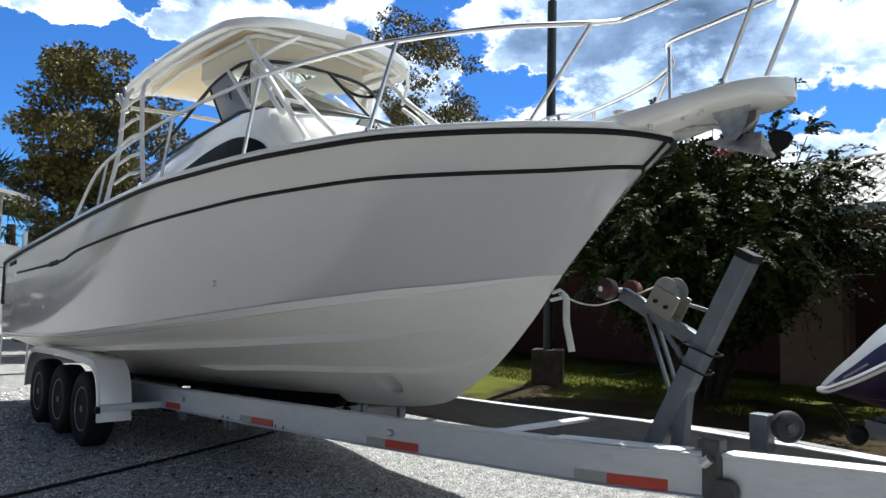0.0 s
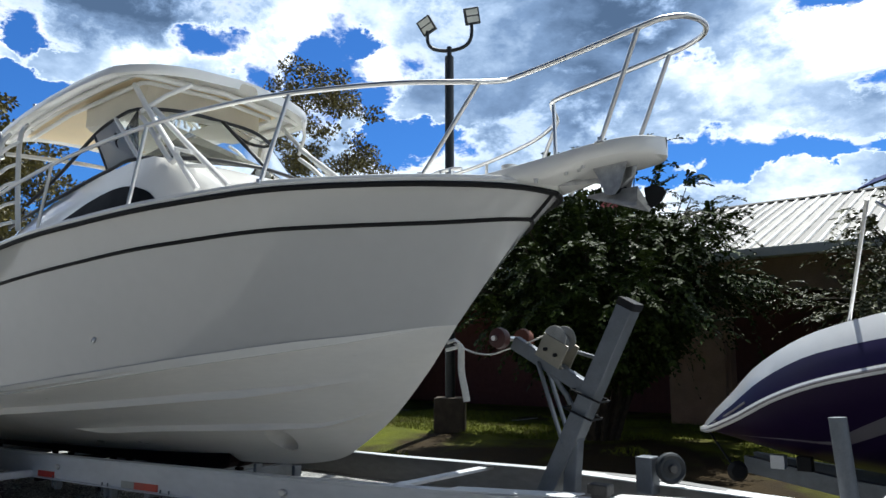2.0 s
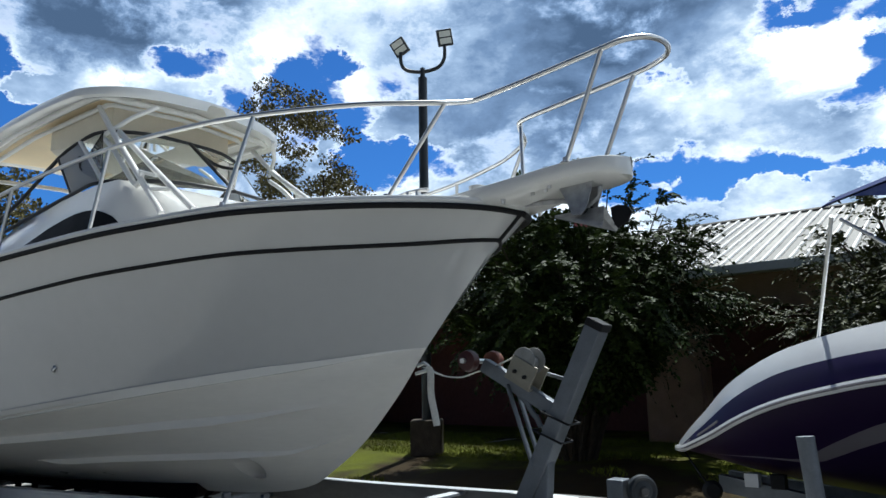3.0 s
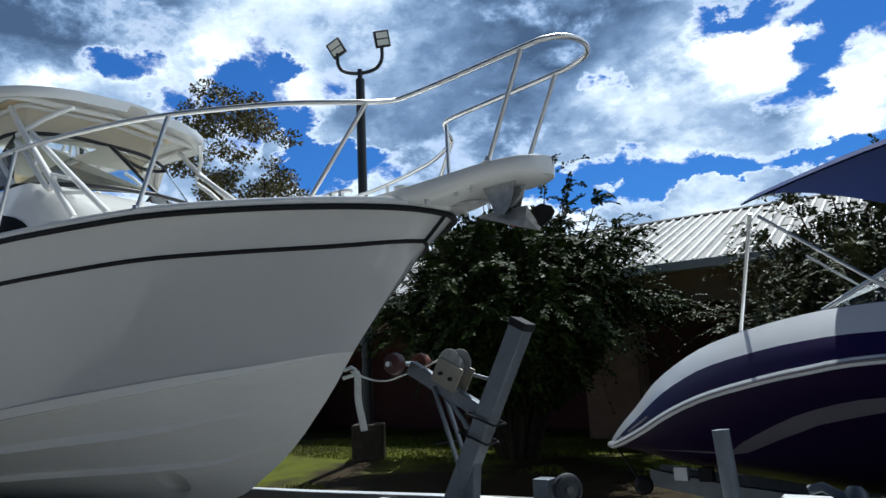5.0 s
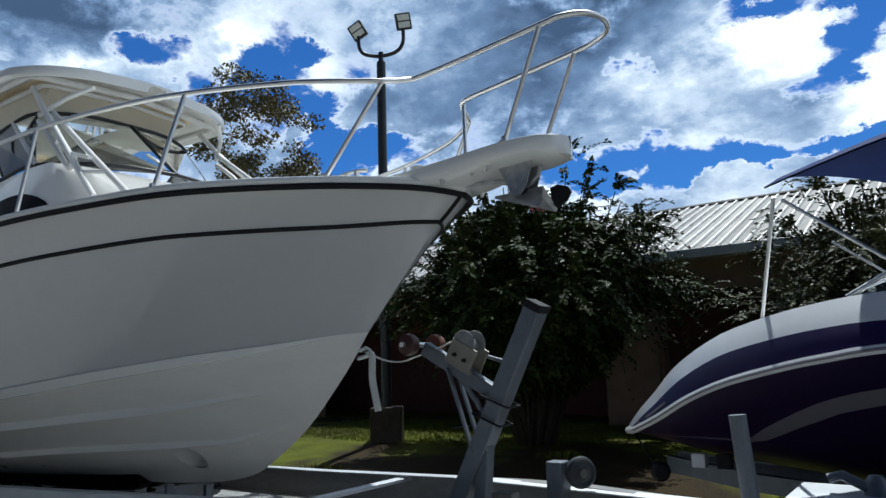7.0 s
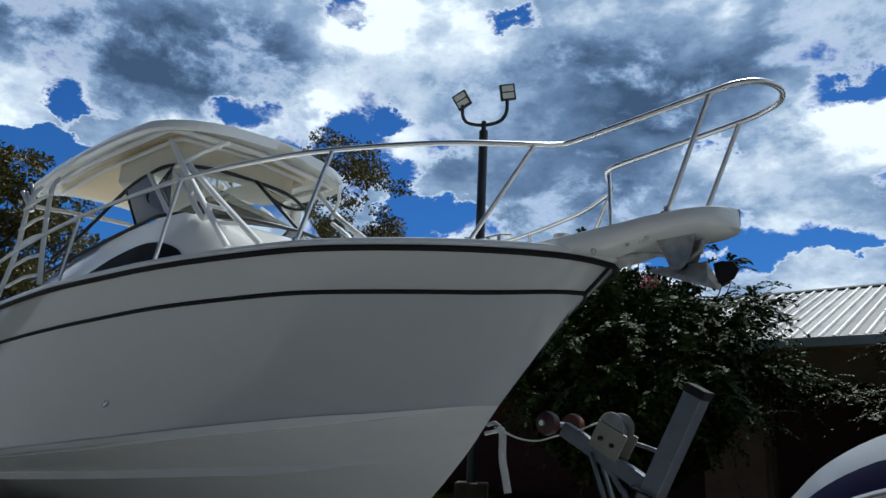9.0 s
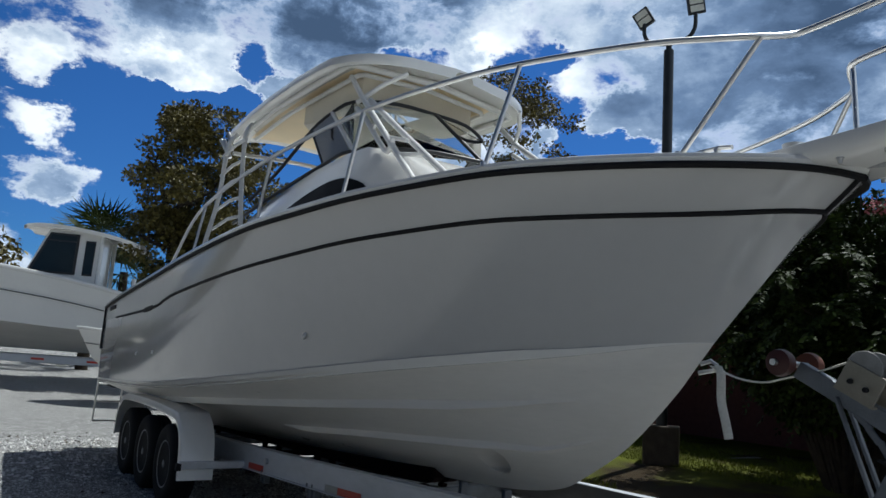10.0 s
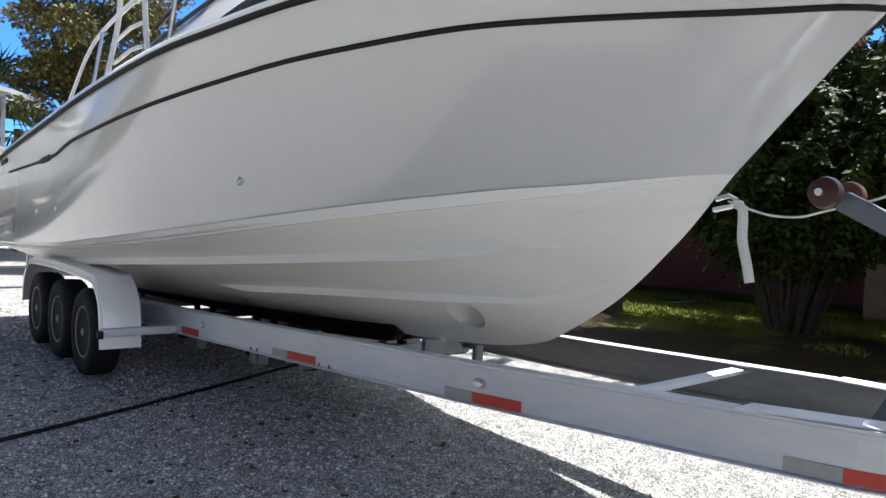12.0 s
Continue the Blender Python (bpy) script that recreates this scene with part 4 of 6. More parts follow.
for x0, x1, has_white in ((-3.97, -3.68, False), (-2.44, -2.15, True), (-0.90, -0.62, True), (0.64, 0.92, True)):
    plate_on_rail("red_reflector", x0, x1, -0.081, -0.033, RED, label="red reflector tape")
    if has_white:
        plate_on_rail("silver_tape", x0 - 0.18, x0 - 0.002, -0.081, -0.033, TAPE, label="dull silver reflector tape")
for x in (-3.62, -0.86):
    p = rail_point(x, -1, 0.004, 0.012)
    bm = bmesh.new()
    lathe(bm, [(0.03, 0), (0.03, 0.01), (0.022, 0.018), (0.012, 0.016), (0, 0.02)], 16, Matrix.Translation(p) @ pose(0, 0, 0, 90, 0, 0) @ Matrix.Diagonal((1.2, 0.75, 1, 1)))
    part("marker_lamp", bm, STEEL, trailer, "small oval side marker lamp", smooth=True)
for x in (-3.66, -2.86, -2.78, -2.08, -1.98):
    p = rail_point(x, -1, -0.02, -0.094)
    bm = bmesh.new()
    box(bm, p + Vector((-0.022, -0.02, -0.075)), p + Vector((0.022, 0.03, 0.012)), bevel=0.004)
    tube(bm, [p + Vector((-0.03, -0.028, -0.06)), p + Vector((-0.03, -0.028, 0.03))], 0.006, 6)
    part("hanger_bracket", bm, GALV, trailer)

# cross members and bunks
for x in (-7.8, -6.9, -4.2, -2.9, -2.3, -0.15):
    a, b = rail_point(x, -1, -0.01, 0.03), rail_point(x, 1, -0.01, 0.03)
    bm = bmesh.new()
    if x < -0.5:
        box(bm, (x - 0.04, a.y, a.z - 0.16), (x + 0.04, b.y, a.z - 0.06), bevel=0.006)
    else:
        box(bm, (x - 0.035, a.y, a.z + 0.03), (x + 0.035, b.y, a.z + 0.05), bevel=0.004)
    part("cross_member", bm, GALV if x < -0.5 else ALLOY, trailer)
for sgn in (1, -1):
    bm = bmesh.new()
    rows_ = []
    for x in (-7.9, -6, -4.5, -3.8, -3.2, -2.65, -2.4, -2.24, -2.17, -2.13):
        def under(y):
            return lerp(x, KEEL_S)[0] + (lerp(x, BOOT_S)[1] - lerp(x, KEEL_S)[0]) * y / lerp(x, BOOT_S)[0] - 0.012
        zb = lerp(x, [(-7.9, 0.37), (-3.98, 0.50), (-2.77, 0.53), (-2.24, 0.565), (-2.17, 0.585), (-2.13, 0.62)])[0]
        rows_.append([Vector((x, sgn * y, z)) for y, z in ((0.03, zb), (0.11, zb), (0.125, zb + 0.02), (0.125, under(0.125)), (0.03, under(0.03)))])
    vs = grid(bm, rows_, close=True)
    bm.faces.new(vs[0][::-1])
    bm.faces.new(vs[-1])
    bmesh.ops.recalc_face_normals(bm, faces=bm.faces)
    part("bunk", bm, BUNK, trailer, "black carpeted bunk board")
    for x in (-7.0, -5.4, -4.1, -3.0, -2.3):
        zr = rail_point(x).z
        bm = bmesh.new()
        box(bm, (x - 0.03, sgn * 0.08 - 0.02, zr - 0.15), (x + 0.03, sgn * 0.08 + 0.02, 0.55))
        box(bm, (x - 0.03, min(sgn * 0.08, sgn * lerp(x, RAIL_Y)[0] - sgn * 0.03), zr - 0.14), (x + 0.03, max(sgn * 0.08, sgn * lerp(x, RAIL_Y)[0] - sgn * 0.03), zr - 0.09))
        part("bunk_bracket", bm, BUNK, trailer)
# small keel stands under the forefoot
for x, z in ((-1.96, 0.62), (-1.5, 0.65)):
    bm = bmesh.new()
    box(bm, (x, -0.03, 0.42), (x + 0.035, 0.03, z), bevel=0.006)
    part("keel_support", bm, GALV, trailer)

# wheels
HUBS = (-4.70, -5.53, -6.36)
wheel = None
for sgn in (-1, 1):
    for x in HUBS:
        m = pose(x, 1.2 * sgn, 0.352, 90 if sgn < 0 else -90, 0, 0)
        if wheel is None:
            bm = bmesh.new()
            lathe(bm, [(0.205, -0.10), (0.27, -0.115), (0.325, -0.108), (0.348, -0.085), (0.353, -0.05), (0.346, -0.045), (0.346, -0.035), (0.353, -0.03), (0.354, 0.0), (0.347, 0.004), (0.347, 0.014), (0.353, 0.02), (0.353, 0.05), (0.348, 0.085), (0.325, 0.108), (0.27, 0.115), (0.215, 0.105), (0.205, 0.10)], 48)
            tyre = part("tyre", bm, TYRE, None, "worn black trailer tyre", smooth=True)
            bm = bmesh.new()
            lathe(bm, [(0.212, -0.1), (0.212, 0.095), (0.205, 0.105), (0.195, 0.10), (0.19, 0.06), (0.15, 0.045), (0.13, 0.05), (0.07, 0.06), (0.06, 0.045), (0.0, 0.045)], 40)
            wheel = part("wheel", bm, RIM, trailer, "silver steel wheel with a black tyre", smooth=True)
            slots = []
            for k in range(8):
                a = 2 * math.pi * k / 8
                bm = bmesh.new()
                lathe(bm, [(0.024, 0.0), (0.022, 0.006), (0.0, 0.006)], 8, pose(0.165 * math.cos(a), 0.165 * math.sin(a), 0.052))
                slots.append(part("vent_hole", bm, BLACK))
            bm = bmesh.new()
            lathe(bm, [(0.045, 0.04), (0.042, 0.09), (0.03, 0.105), (0.0, 0.108)], 16)
            for k in range(6):
                a = 2 * math.pi * k / 6
                lathe(bm, [(0.011, 0.05), (0.010, 0.075), (0.0, 0.078)], 6, pose(0.085 * math.cos(a), 0.085 * math.sin(a), 0))
            hubcap = part("hub", bm, GALV, None, "", smooth=True)
            for o in (tyre, hubcap, *slots):
                o.parent = wheel
            wheel.matrix_basis = m
        else:
            copy_thing(wheel, m)
for x in HUBS:
    bm = bmesh.new()
    tube(bm, [(x, -1.12, 0.352), (x, 1.12, 0.352)], 0.04, 10)
    part("axle", bm, GALV, trailer)

# fenders: a rounded strip over the three wheels with an outer lip
for sgn in (-1, 1):
    path = [(-7.02, 0.36), (-7.0, 0.52), (-6.93, 0.68), (-6.78, 0.79), (-6.55, 0.845), (-5.53, 0.865), (-4.55, 0.845), (-4.36, 0.80), (-4.23, 0.70), (-4.16, 0.55), (-4.12, 0.30)]
    pts_ = smooth_path([(x, 0, z) for x, z in path], 4)
    bm = bmesh.new()
    rows_ = []
    for i, p in enumerate(pts_):
        d = (pts_[min(i + 1, len(pts_) - 1)] - pts_[max(i - 1, 0)]).normalized()
        n = Vector((-d.z, 0, d.x))
        row = [(1.03, 0.0), (1.265, 0.0), (1.30, -0.008), (1.315, -0.03), (1.315, -0.07), (1.307, -0.07), (1.30, -0.03), (1.265, -0.012), (1.03, -0.012)]
        rows_.append([Vector((p.x, sgn * y, p.z)) + n * o for y, o in row])
    vs = grid(bm, rows_, close=True)
    bm.faces.new(vs[0])
    bm.faces.new(vs[-1][::-1])
    bmesh.ops.recalc_face_normals(bm, faces=bm.faces)
    part("fender", bm, GEL, trailer, "white rounded fender", smooth=True)
    bm = bmesh.new()
    box(bm, (-4.15, 0.75, 0.395), (-4.09, 1.33, 0.455), bevel=0.006) if sgn > 0 else box(bm, (-4.15, -1.33, 0.395), (-4.09, -0.75, 0.455), bevel=0.006)
    part("fender_arm", bm, ALLOY, trailer)
    bm = bmesh.new()
    box(bm, (-4.135, sgn * 1.335 - 0.02, 0.385), (-4.07, sgn * 1.335 + 0.02, 0.445), bevel=0.008)
    part("fender_lamp", bm, BLACK, trailer, "small dark clearance lamp")

# winch post: a square beam that leans forward, with its arm, winch and rollers
def beam(bm, a, b, w, d):
    a, b = Vector(a), Vector(b)
    m = Matrix.Translation(a) @ (b - a).to_track_quat("Z", "Y").to_matrix().to_4x4()
    return box(bm, (-w / 2, -d / 2, 0), (w / 2, d / 2, (b - a).length), m, bevel=0.006)


bm = bmesh.new()
beam(bm, (0.60, -0.02, 0.66), (1.12, -0.02, 1.665), 0.10, 0.092)
winch_post = part("winch_post", bm, GALV, trailer, "grey galvanised square winch post")
bm = bmesh.new()
beam(bm, (1.115, -0.02, 1.655), (1.135, -0.02, 1.692), 0.108, 0.10)
part("post_cap", bm, BLACK, winch_post, "black plastic cap")
bm = bmesh.new()
beam(bm, (0.76, -0.02, 0.68), (0.80, -0.02, 1.06), 0.07, 0.07)
part("post_brace", bm, GALV, winch_post)
for z in (1.13, 1.22):
    x = 0.60 + (z - 0.66) * 0.517
    bm = bmesh.new()
    pts_ = [(x - 0.075, -0.09, z + 0.03), (x - 0.07, 0.05, z + 0.03), (x + 0.07, 0.05, z - 0.03), (x + 0.085, -0.095, z - 0.03), (x - 0.075, -0.09, z + 0.03)]
    tube(bm, pts_, 0.006, 6)
    part("u_bolt", bm, BLACK, winch_post)
bm = bmesh.new()
beam(bm, (0.90, -0.02, 1.235), (0.43, -0.02, 1.495), 0.055, 0.075)
arm = part("winch_arm", bm, GALV, trailer, "grey steel winch arm")
for y in (-0.06, 0.02):
    bm = bmesh.new()
    beam(bm, (0.60, y, 1.39), (0.745, y, 0.97), 0.03, 0.014)
    part("arm_strut", bm, GALV, arm)
bm = bmesh.new()
for k in range(4):
    beam(bm, (0.66 + 0.045 * k, -0.03, 1.33 - 0.05 * k), (0.72 + 0.03 * k, -0.03, 1.27 - 0.05 * k), 0.012, 0.03)
part("chain", bm, GALV, arm)
tilt = Matrix.Translation((0.70, -0.03, 1.45)) @ pose(0, 0, 0, 0, 28.5, 0) @ Matrix.Scale(0.82, 4)
bm = bmesh.new()
for y in (-0.075, 0.06):
    box(bm, (-0.09, y, -0.075), (0.11, y + 0.012, 0.08), tilt, bevel=0.004)
box(bm, (-0.09, -0.075, -0.08), (0.11, 0.072, -0.068), tilt)
WINCH_PAINT = mat("winch_paint", (0.27, 0.25, 0.2), 0.45, 0.3, vary=0.15, scale=14)
DRUM = mat("zinc_drum", (0.27, 0.27, 0.26), 0.45, 0.5, vary=0.25, scale=20)
winch = part("winch", bm, WINCH_PAINT, trailer, "pale zinc hand winch")
bm = bmesh.new()
lathe(bm, [(0.0, -0.055), (0.05, -0.055), (0.05, 0.055), (0.0, 0.055)], 18, tilt @ pose(-0.01, 0, 0.06, 90, 0, 0))
part("drum_core", bm, DRUM, winch, smooth=True)
for y in (-0.062, 0.062):
    bm = bmesh.new()
    lathe(bm, [(0.0, -0.004), (0.082, -0.004), (0.086, 0.0), (0.082, 0.004), (0.0, 0.004)], 32, tilt @ pose(-0.01, y, 0.075, 90, 0, 0))
    part("drum_flange", bm, DRUM, winch, smooth=True)
for dx, dz in ((-0.03, -0.01), (0.05, -0.01)):
    bm = bmesh.new()
    lathe(bm, [(0.0, 0.02), (0.013, 0.018), (0.013, 0.0)], 8, tilt @ pose(dx, -0.075, dz, 90, 0, 0))
    part("winch_bolt", bm, BLACK, winch)
bm = bmesh.new()
tube(bm, [tilt @ Vector(q) for q in ((0.05, 0.07, 0.02), (0.05, 0.14, 0.02), (0.22, 0.14, 0.06), (0.22, 0.24, 0.06))], 0.01, 8)
part("crank", bm, GALV, winch, smooth=True)
ROLLER = mat("worn_orange_roller", (0.16, 0.05, 0.025), 0.6, vary=0.2, scale=20)
for y, paint in ((-0.145, WOODRED), (0.09, ROLLER)):
    bm = bmesh.new()
    lathe(bm, [(0.0, -0.035), (0.028, -0.035), (0.054, -0.026), (0.06, 0.0), (0.054, 0.026), (0.028, 0.035), (0.0, 0.035)], 24, pose(0.415, y, 1.515, 90, 0, 0))
    part("bow_roller", bm, paint, trailer, "dark red rubber bow roller" if y < 0 else "worn orange-brown bow roller", smooth=True)
bm = bmesh.new()
tube(bm, [(0.41, -0.20, 1.515), (0.41, 0.145, 1.515)], 0.014, 10)
part("roller_pin", bm, STEEL, trailer, smooth=True)

# tongue: step plates, jack clamp, swung-up jack wheel, nose beam and post
PLATE = mat("mill_aluminium_plate", (0.72, 0.73, 0.74), 0.5, 0.25, vary=0.1, scale=10)


def top_plate(x0, x1, sgn, wide, label):
    bm = bmesh.new()
    ends = []
    for x in (x0, x1):
        p = rail_point(x, sgn, 0, RAIL_H)
        ends.append([Vector((x, p.y + sgn * o, p.z + dz)) for o, dz in ((0.012, 0.002), (0.012, 0.008), (-wide, 0.008), (-wide, 0.002))])
    vs = grid(bm, ends, close=True)
    bm.faces.new(vs[0])
    bm.faces.new(vs[1][::-1])
    bmesh.ops.recalc_face_normals(bm, faces=bm.faces)
    return part("step_plate", bm, PLATE, trailer, label)


top_plate(0.30, 0.98, -1, 0.12, "bright aluminium step plate")
top_plate(1.14, 1.93, -1, 0.13, "bright aluminium step plate")
top_plate(0.30, 1.93, 1, 0.10, "bright aluminium step plate")
bm = bmesh.new()
p = rail_point(1.12, -1, 0.0, 0.0)
box(bm, p + Vector((-0.05, -0.03, -0.10)), p + Vector((0.03, 0.02, 0.15)), bevel=0.012)
box(bm, p + Vector((-0.06, -0.04, 0.12)), p + Vector((0.04, 0.03, 0.165)), bevel=0.006)
lathe(bm, [(0.0, -0.03), (0.052, -0.03), (0.056, 0.0), (0.052, 0.03), (0.0, 0.03)], 24, Matrix.Translation(p + Vector((0.05, -0.012, -0.05))) @ pose(0, 0, 0, 90, 0, 0))
part("jack_clamp", bm, DARKSTEEL, trailer, "worn galvanised jack clamp")
bm = bmesh.new()
tube(bm, [p + Vector((-0.035, -0.045, 0.055)), p + Vector((0.0, -0.045, 0.085))], 0.022, 10)
part("clamp_pin", bm, STEEL, trailer)
bm = bmesh.new()
lathe(bm, [(0.0, -0.022), (0.03, -0.03), (0.06, -0.02), (0.08, -0.03), (0.092, -0.02), (0.096, 0.0), (0.092, 0.02), (0.08, 0.03), (0.06, 0.02), (0.03, 0.03), (0.0, 0.022)], 28, pose(1.22, 0.16, 0.87, 90, 0, 48) @ Matrix.Scale(0.8, 4))
jack_wheel = part("jack_wheel", bm, POLE, trailer, "dark jack wheel swung up", smooth=True)
bm = bmesh.new()
lathe(bm, [(0.0, 0.045), (0.022, 0.045), (0.03, 0.036)], 16, pose(1.22, 0.16, 0.87, 90, 0, 48) @ Matrix.Scale(0.8, 4))
part("wheel_hub", bm, DARKSTEEL, jack_wheel, smooth=True)
bm = bmesh.new()
box(bm, (1.06, 0.10, 0.74), (1.15, 0.19, 0.92), bevel=0.008)
part("jack_bracket", bm, GALV, trailer)
for k in range(3):
    p = rail_point(1.74 + 0.08 * k, -1, 0.002, 0.045)
    bm = bmesh.new()
    lathe(bm, [(0.011, 0), (0.011, 0.008), (0.0, 0.010)], 8, Matrix.Translation(p) @ pose(0, 0, 0, 90, 0, 0))
    part("tongue_bolt", bm, BLACK, trailer)
bm = bmesh.new()
box(bm, (1.90, -0.10, 0.60), (2.75, 0.10, 0.785), bevel=0.01)
part("coupler_beam", bm, POLE, trailer, "dark steel coupler beam")
bm = bmesh.new()
tube(bm, [(2.03, 0.03, 0.70), (2.0, 0.03, 1.165)], 0.035, 18)
part("tongue_jack", bm, GALV, trailer, "grey tube of the tongue jack", smooth=True)
for y in (-0.06, 0.05):
    bm = bmesh.new()
    box(bm, (1.98, y - 0.03, 0.785), (2.14, y + 0.03, 0.80), bevel=0.004)
    part("jack_flange", bm, ALLOY, trailer)

# winch strap from the bow eye, with its loose tail
strap = thing("winch_strap", "white webbing strap tied to the bow eye with a hanging tail", "strap", at=(0, 0, 1.49))
for name, pts_, w in (("strap_line", [(-0.01, -0.01, 1.49), (0.06, -0.02, 1.465), (0.17, -0.03, 1.435), (0.28, -0.03, 1.43), (0.38, -0.03, 1.455), (0.52, -0.03, 1.49), (0.66, -0.03, 1.54)], 0.013),
                     ("strap_tail", [(0.055, -0.03, 1.47), (0.07, -0.05, 1.42), (0.075, -0.055, 1.33), (0.10, -0.06, 1.24), (0.115, -0.055, 1.16)], 0.02)):
    bm = bmesh.new()
    tube(bm, [Vector(q) - Vector((0, 0, 1.49)) for q in smooth_path(pts_, 5)], w, 8, flat=0.35)
    part(name, bm, ROPE, strap, smooth=True)
bm = bmesh.new()
lathe(bm, [(0.0, -0.022), (0.018, -0.014), (0.023, 0.0), (0.017, 0.016), (0.0, 0.022)], 10, pose(0.035, -0.02, -0.015))
part("knot", bm, ROPE, strap, smooth=True)

# ---- flood lamp post ----
post = thing("flood_lamp_post", "dark steel post with two floodlights in a concrete block", "lamp post", at=(-4.22, 5.06, 0.3))
bm = bmesh.new()
lathe(bm, [(0.075, 0.0), (0.072, 5.95), (0.04, 5.96), (0.04, 6.12), (0.0, 6.12)], 18)
part("pole", bm, POLE, post, smooth=True)
bm = bmesh.new()
box(bm, (-0.23, -0.23, -0.08), (0.23, 0.23, 0.51), pose(0, 0, 0, 0, 0, 35), bevel=0.02)
part("concrete_base", bm, CONCRETE, post, "dark weathered concrete base")
side = Vector((0.84, 0.54, 0))
bm = bmesh.new()
tube(bm, smooth_path([side * -0.36 + Vector((0, 0, 6.42)), side * -0.35 + Vector((0, 0, 6.22)), side * -0.25 + Vector((0, 0, 6.10)), Vector((0, 0, 6.06)), side * 0.25 + Vector((0, 0, 6.12)), side * 0.36 + Vector((0, 0, 6.27)), side * 0.37 + Vector((0, 0, 6.50))], 5), 0.03, 10)
part("yoke", bm, POLE, post, "curved steel yoke", smooth=True)
LED = mat("lamp_lens", (0.75, 0.75, 0.68), 0.25, vary=0.1, scale=30)
for f, z, turn, lean in ((-0.37, 6.50, 15, -26), (0.38, 6.62, 48, -13)):
    m = Matrix.Translation(side * f + Vector((0, 0, z))) @ pose(0, 0, 0, 0, 0, turn) @ pose(0, 0, 0, 0, lean, 0) @ pose(0, 0, 0, 18, 0, 0) @ Matrix.Scale(0.84, 4)
    bm = bmesh.new()
    box(bm, (-0.15, -0.03, -0.14), (0.15, 0.06, 0.18), m, bevel=0.015)
    head = part("floodlight", bm, POLE, post, "dark square floodlight")
    for k in range(6):
        bm = bmesh.new()
        box(bm, (-0.13 + 0.05 * k, 0.061, -0.1), (-0.12 + 0.05 * k, 0.10, 0.14), m)
        part("fin", bm, POLE, head)
    for k in (0, 1):
        bm = bmesh.new()
        box(bm, (-0.115, -0.037, -0.10 + 0.135 * k), (0.115, -0.031, 0.01 + 0.135 * k), m)
        part("lens", bm, LED, head, "pale lamp lens")


# ---- foliage ----
def leaf_cloud(rng, centres, count, size, flat=0.35, stem=None, along=0.0):
    """Many small folded leaves as one mesh: vertices and faces. centres: (x, y, z, rx, ry, rz) lumps."""
    weights = np.array([c[3] * c[4] * c[5] for c in centres]) ** 0.8
    pick = rng.choice(len(centres), count, p=weights / weights.sum())
    c = np.array(centres)[pick]
    d = rng.normal(size=(count, 3))
    d /= np.linalg.norm(d, axis=1)[:, None]
    r = rng.random(count) ** 0.38
    pos = c[:, :3] + d * r[:, None] * c[:, 3:6]
    way = d * 0.7 + rng.normal(size=(count, 3)) * 0.6 + np.array([0, 0, -0.15])
    way /= np.linalg.norm(way, axis=1)[:, None]
    up = rng.normal(size=(count, 3)) * 0.6 + np.array([0, 0, 1.0])
    side_ = np.cross(way, up)
    side_ /= np.linalg.norm(side_, axis=1)[:, None] + 1e-9
    nrm = np.cross(side_, way)
    ln = size * (0.6 + 0.8 * rng.random(count))[:, None]
    wd = ln * flat
    a, b = pos, pos + way * ln
    m1, m2 = pos + way * ln * 0.5 + side_ * wd + nrm * ln * 0.08, pos + way * ln * 0.5 - side_ * wd + nrm * ln * 0.08
    verts = np.stack([a, m1, b, m2], 1).reshape(-1, 3)
    k = np.arange(count)[:, None] * 4
    faces = np.concatenate([np.concatenate([k, k + 1, k + 2], 1), np.concatenate([k, k + 2, k + 3], 1)])
    return verts, faces


def raw_part(name, verts, faces, material, parent=None, label=""):
    me = bpy.data.meshes.new(name)
    verts, faces = np.asarray(verts, np.float32), np.asarray(faces, np.int32)
    me.from_pydata(verts.tolist(), [], faces.tolist())
    me.materials.append(material)
    ob = new(name, me)
    if parent:
        ob.parent = parent
    if label:
        tagged(ob, label)
    return ob


def limbs(rng, base, top, spread, n, r0, levels=2):
    """A trunk with limbs: list of (points, radii)."""
    out = []

    def grow(a, b, r, level):
        a, b = Vector(a), Vector(b)
        pts_ = [a.lerp(b, f) + Vector(rng.normal(size=3)) * (0.06 * (b - a).length * math.sin(math.pi * f)) for f in (0, 0.25, 0.5, 0.75, 1)]
        pts_[0], pts_[-1] = a, b
        out.append((smooth_path(pts_, 3), r))
        if level:
            for _ in range(3):
                f = 0.35 + 0.55 * rng.random()
                s_ = a.lerp(b, f)
                d = (b - a) * (0.12 + 0.16 * rng.random()) + Vector(rng.normal(size=3)) * (0.13 * (b - a).length)
                d.z = abs(d.z) * 0.8 + 0.05
                grow(s_, s_ + d, r * 0.5, level - 1)
    base = Vector(base)
    for k in range(n):
        a = 2 * math.pi * (k + 0.3 * rng.random()) / n
        goal = Vector(top) + Vector((math.cos(a) * spread, math.sin(a) * spread, rng.normal() * 0.25))
        grow(base + Vector((math.cos(a) * r0 * 1.2, math.sin(a) * r0 * 1.2, 0)) * (n > 1), goal, r0 * (0.75 if n > 1 else 1), levels)
    return out


